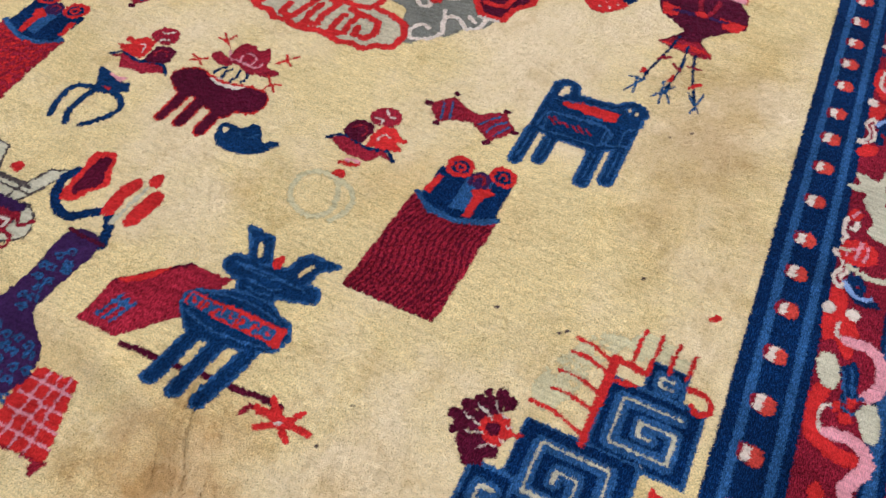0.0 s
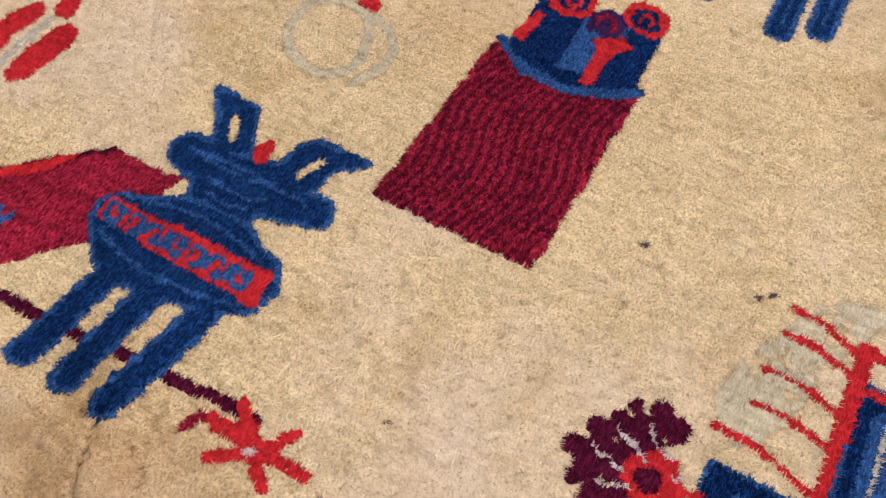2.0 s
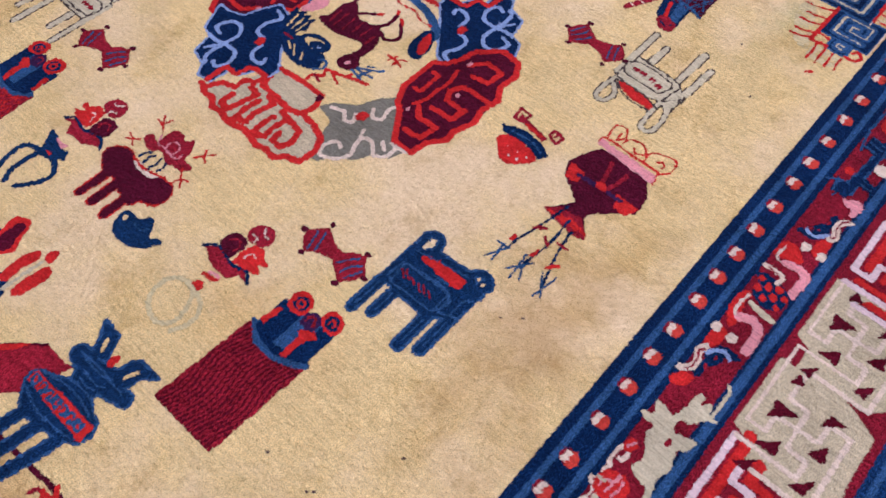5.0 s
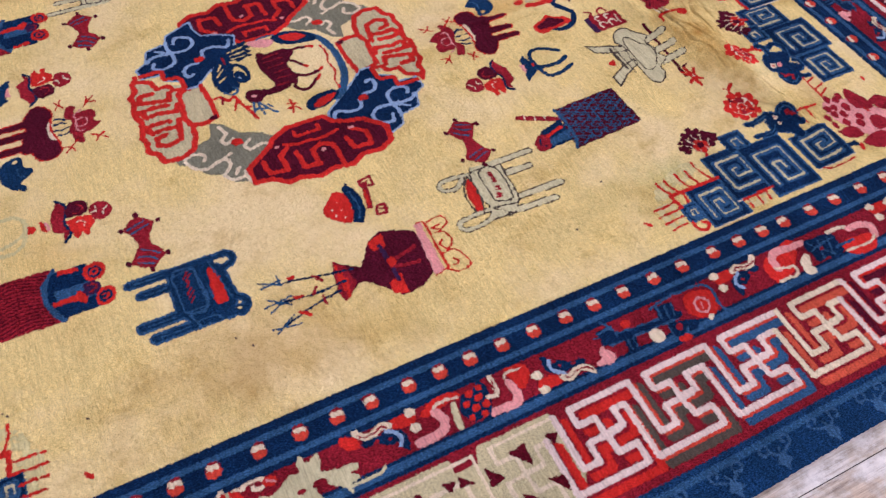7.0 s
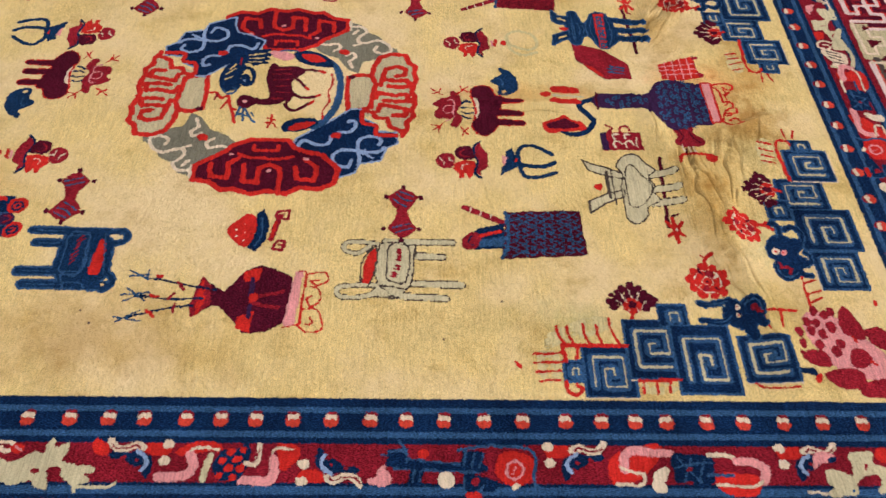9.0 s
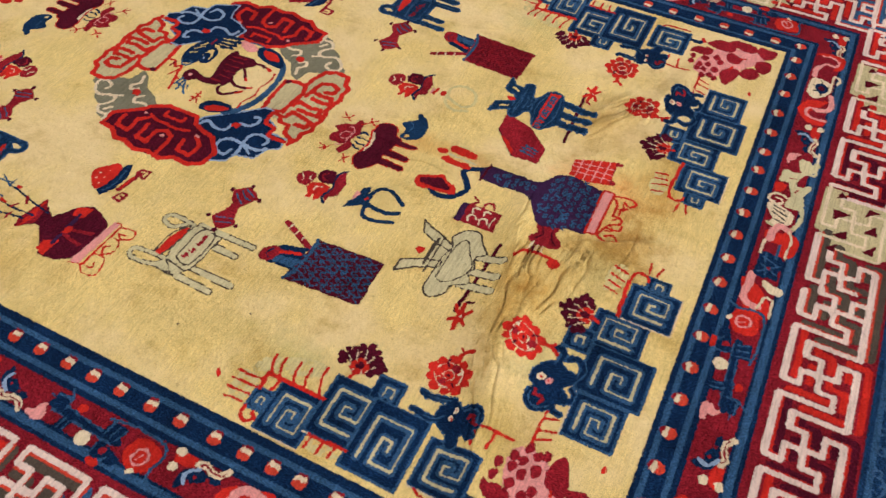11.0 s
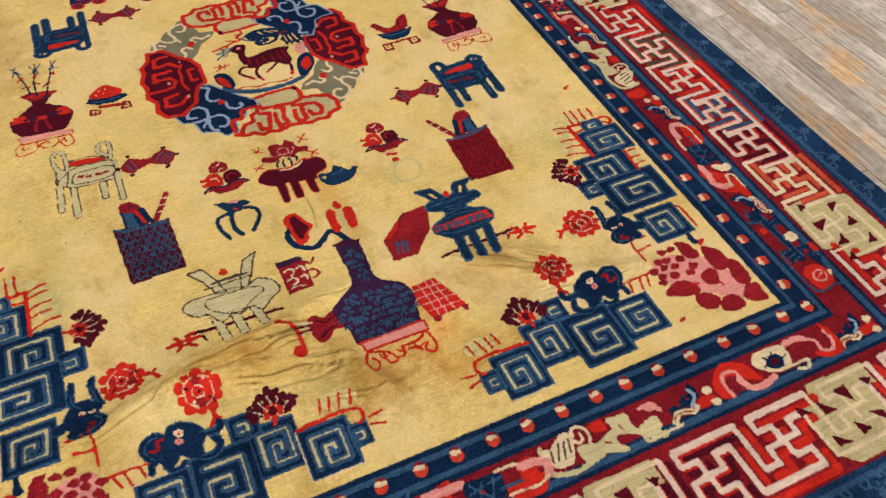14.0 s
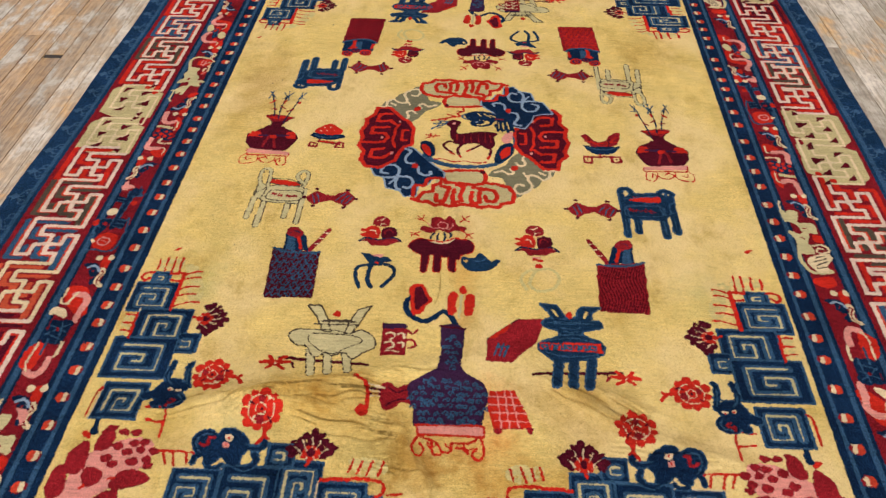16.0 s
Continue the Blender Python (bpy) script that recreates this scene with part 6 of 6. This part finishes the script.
def pile_mesh(name, cells):
    j, i = cells
    base = j * (NX + 1) + i
    quads = np.stack([base, base + 1, base + NX + 2, base + NX + 1], 1)
    used, back = np.unique(quads, return_inverse=True)
    cell, tip = tufts(j, i)
    n, nq, nt3 = len(used), len(quads), len(cell)
    me = bpy.data.meshes.new(name)
    me.vertices.add(n + nt3 * 3)
    me.vertices.foreach_set("co", np.concatenate([CO[used], tip.reshape(-1, 3)]).ravel())
    me.loops.add(nq * 4 + nt3 * 3)
    me.loops.foreach_set("vertex_index", np.concatenate([back.ravel(), n + np.arange(nt3 * 3)]).astype(np.int32))
    me.polygons.add(nq + nt3)
    me.polygons.foreach_set("loop_start", np.concatenate([np.arange(nq) * 4, nq * 4 + np.arange(nt3) * 3]).astype(np.int32))
    colours = np.concatenate([tint[j, i], tint[j, i][cell]])
    kinds = np.unique(colours)
    for k in kinds:
        me.materials.append(WOOL[TINT[k]])
    me.polygons.foreach_set("material_index", np.searchsorted(kinds, colours).astype(np.int32))
    me.polygons.foreach_set("use_smooth", np.ones(nq + nt3, bool))
    me.update(calc_edges=True)
    return me


rug = new("rug", None)
tagged(rug, "antique straw-yellow wool rug with blue and red motifs, on planks", "rug")
order = np.argsort(owner.ravel(), kind="stable")
bounds = np.searchsorted(owner.ravel()[order], np.arange(len(PARTS) + 1))
made = {}
for number, (name, label, under) in enumerate(PARTS):
    flat = order[bounds[number]:bounds[number + 1]]
    if len(flat) == 0:
        continue
    ob = new(name, pile_mesh(name, (flat // NX, flat % NX)))
    ob.parent = made.get(under, rug)
    tagged(ob, label)
    made[number] = ob

# woven foundation below the pile
bm = bmesh.new()
box(bm, -HX + 0.006, HX - 0.012, CY - HY + 0.003, CY + HY - 0.003, 0.0, 0.0020)
part("foundation", bm, COTTON, rug, "woven cotton foundation")


def fringe(name, y, way):
    """Loose warp ends and the pale woven edge at one end of the rug."""
    rnd = random.Random(21 + way)
    bm = bmesh.new()
    x = -HX + 0.01
    while x < HX + 0.02:
        n = rnd.choice((2, 3, 4))
        out = rnd.uniform(0.001, 0.007) if rnd.random() < 0.94 else rnd.uniform(0.010, 0.022)
        lean = rnd.uniform(-0.012, 0.012)
        r = rnd.uniform(0.0016, 0.0028)
        last = None
        for k in range(n + 1):
            s = k / n
            px = x + lean * s * s
            py = y + 0.0035 * math.sin(x * 2.7 + 2) + 0.002 * math.sin(x * 8) + way * (-0.004 + (out + 0.004) * s)
            pz = 0.0075 * (1 - s) ** 2 + 0.0018 + rnd.uniform(0, 0.0012)
            loop = [bm.verts.new((px + r * math.cos(a), py, pz + r * math.sin(a))) for a in (0.0, 1.57, 3.14, 4.71)]
            if last:
                for q in range(4):
                    bm.faces.new((last[q], last[(q + 1) % 4], loop[(q + 1) % 4], loop[q]))
            last = loop
        x += rnd.uniform(0.0022, 0.0042)
    tagged(part(name, bm, COTTON, rug, "off-white cotton fringe, worn short"), kind="stuff")


fringe("fringe", CY - HY, -1)
fringe("fringe", CY + HY, 1)
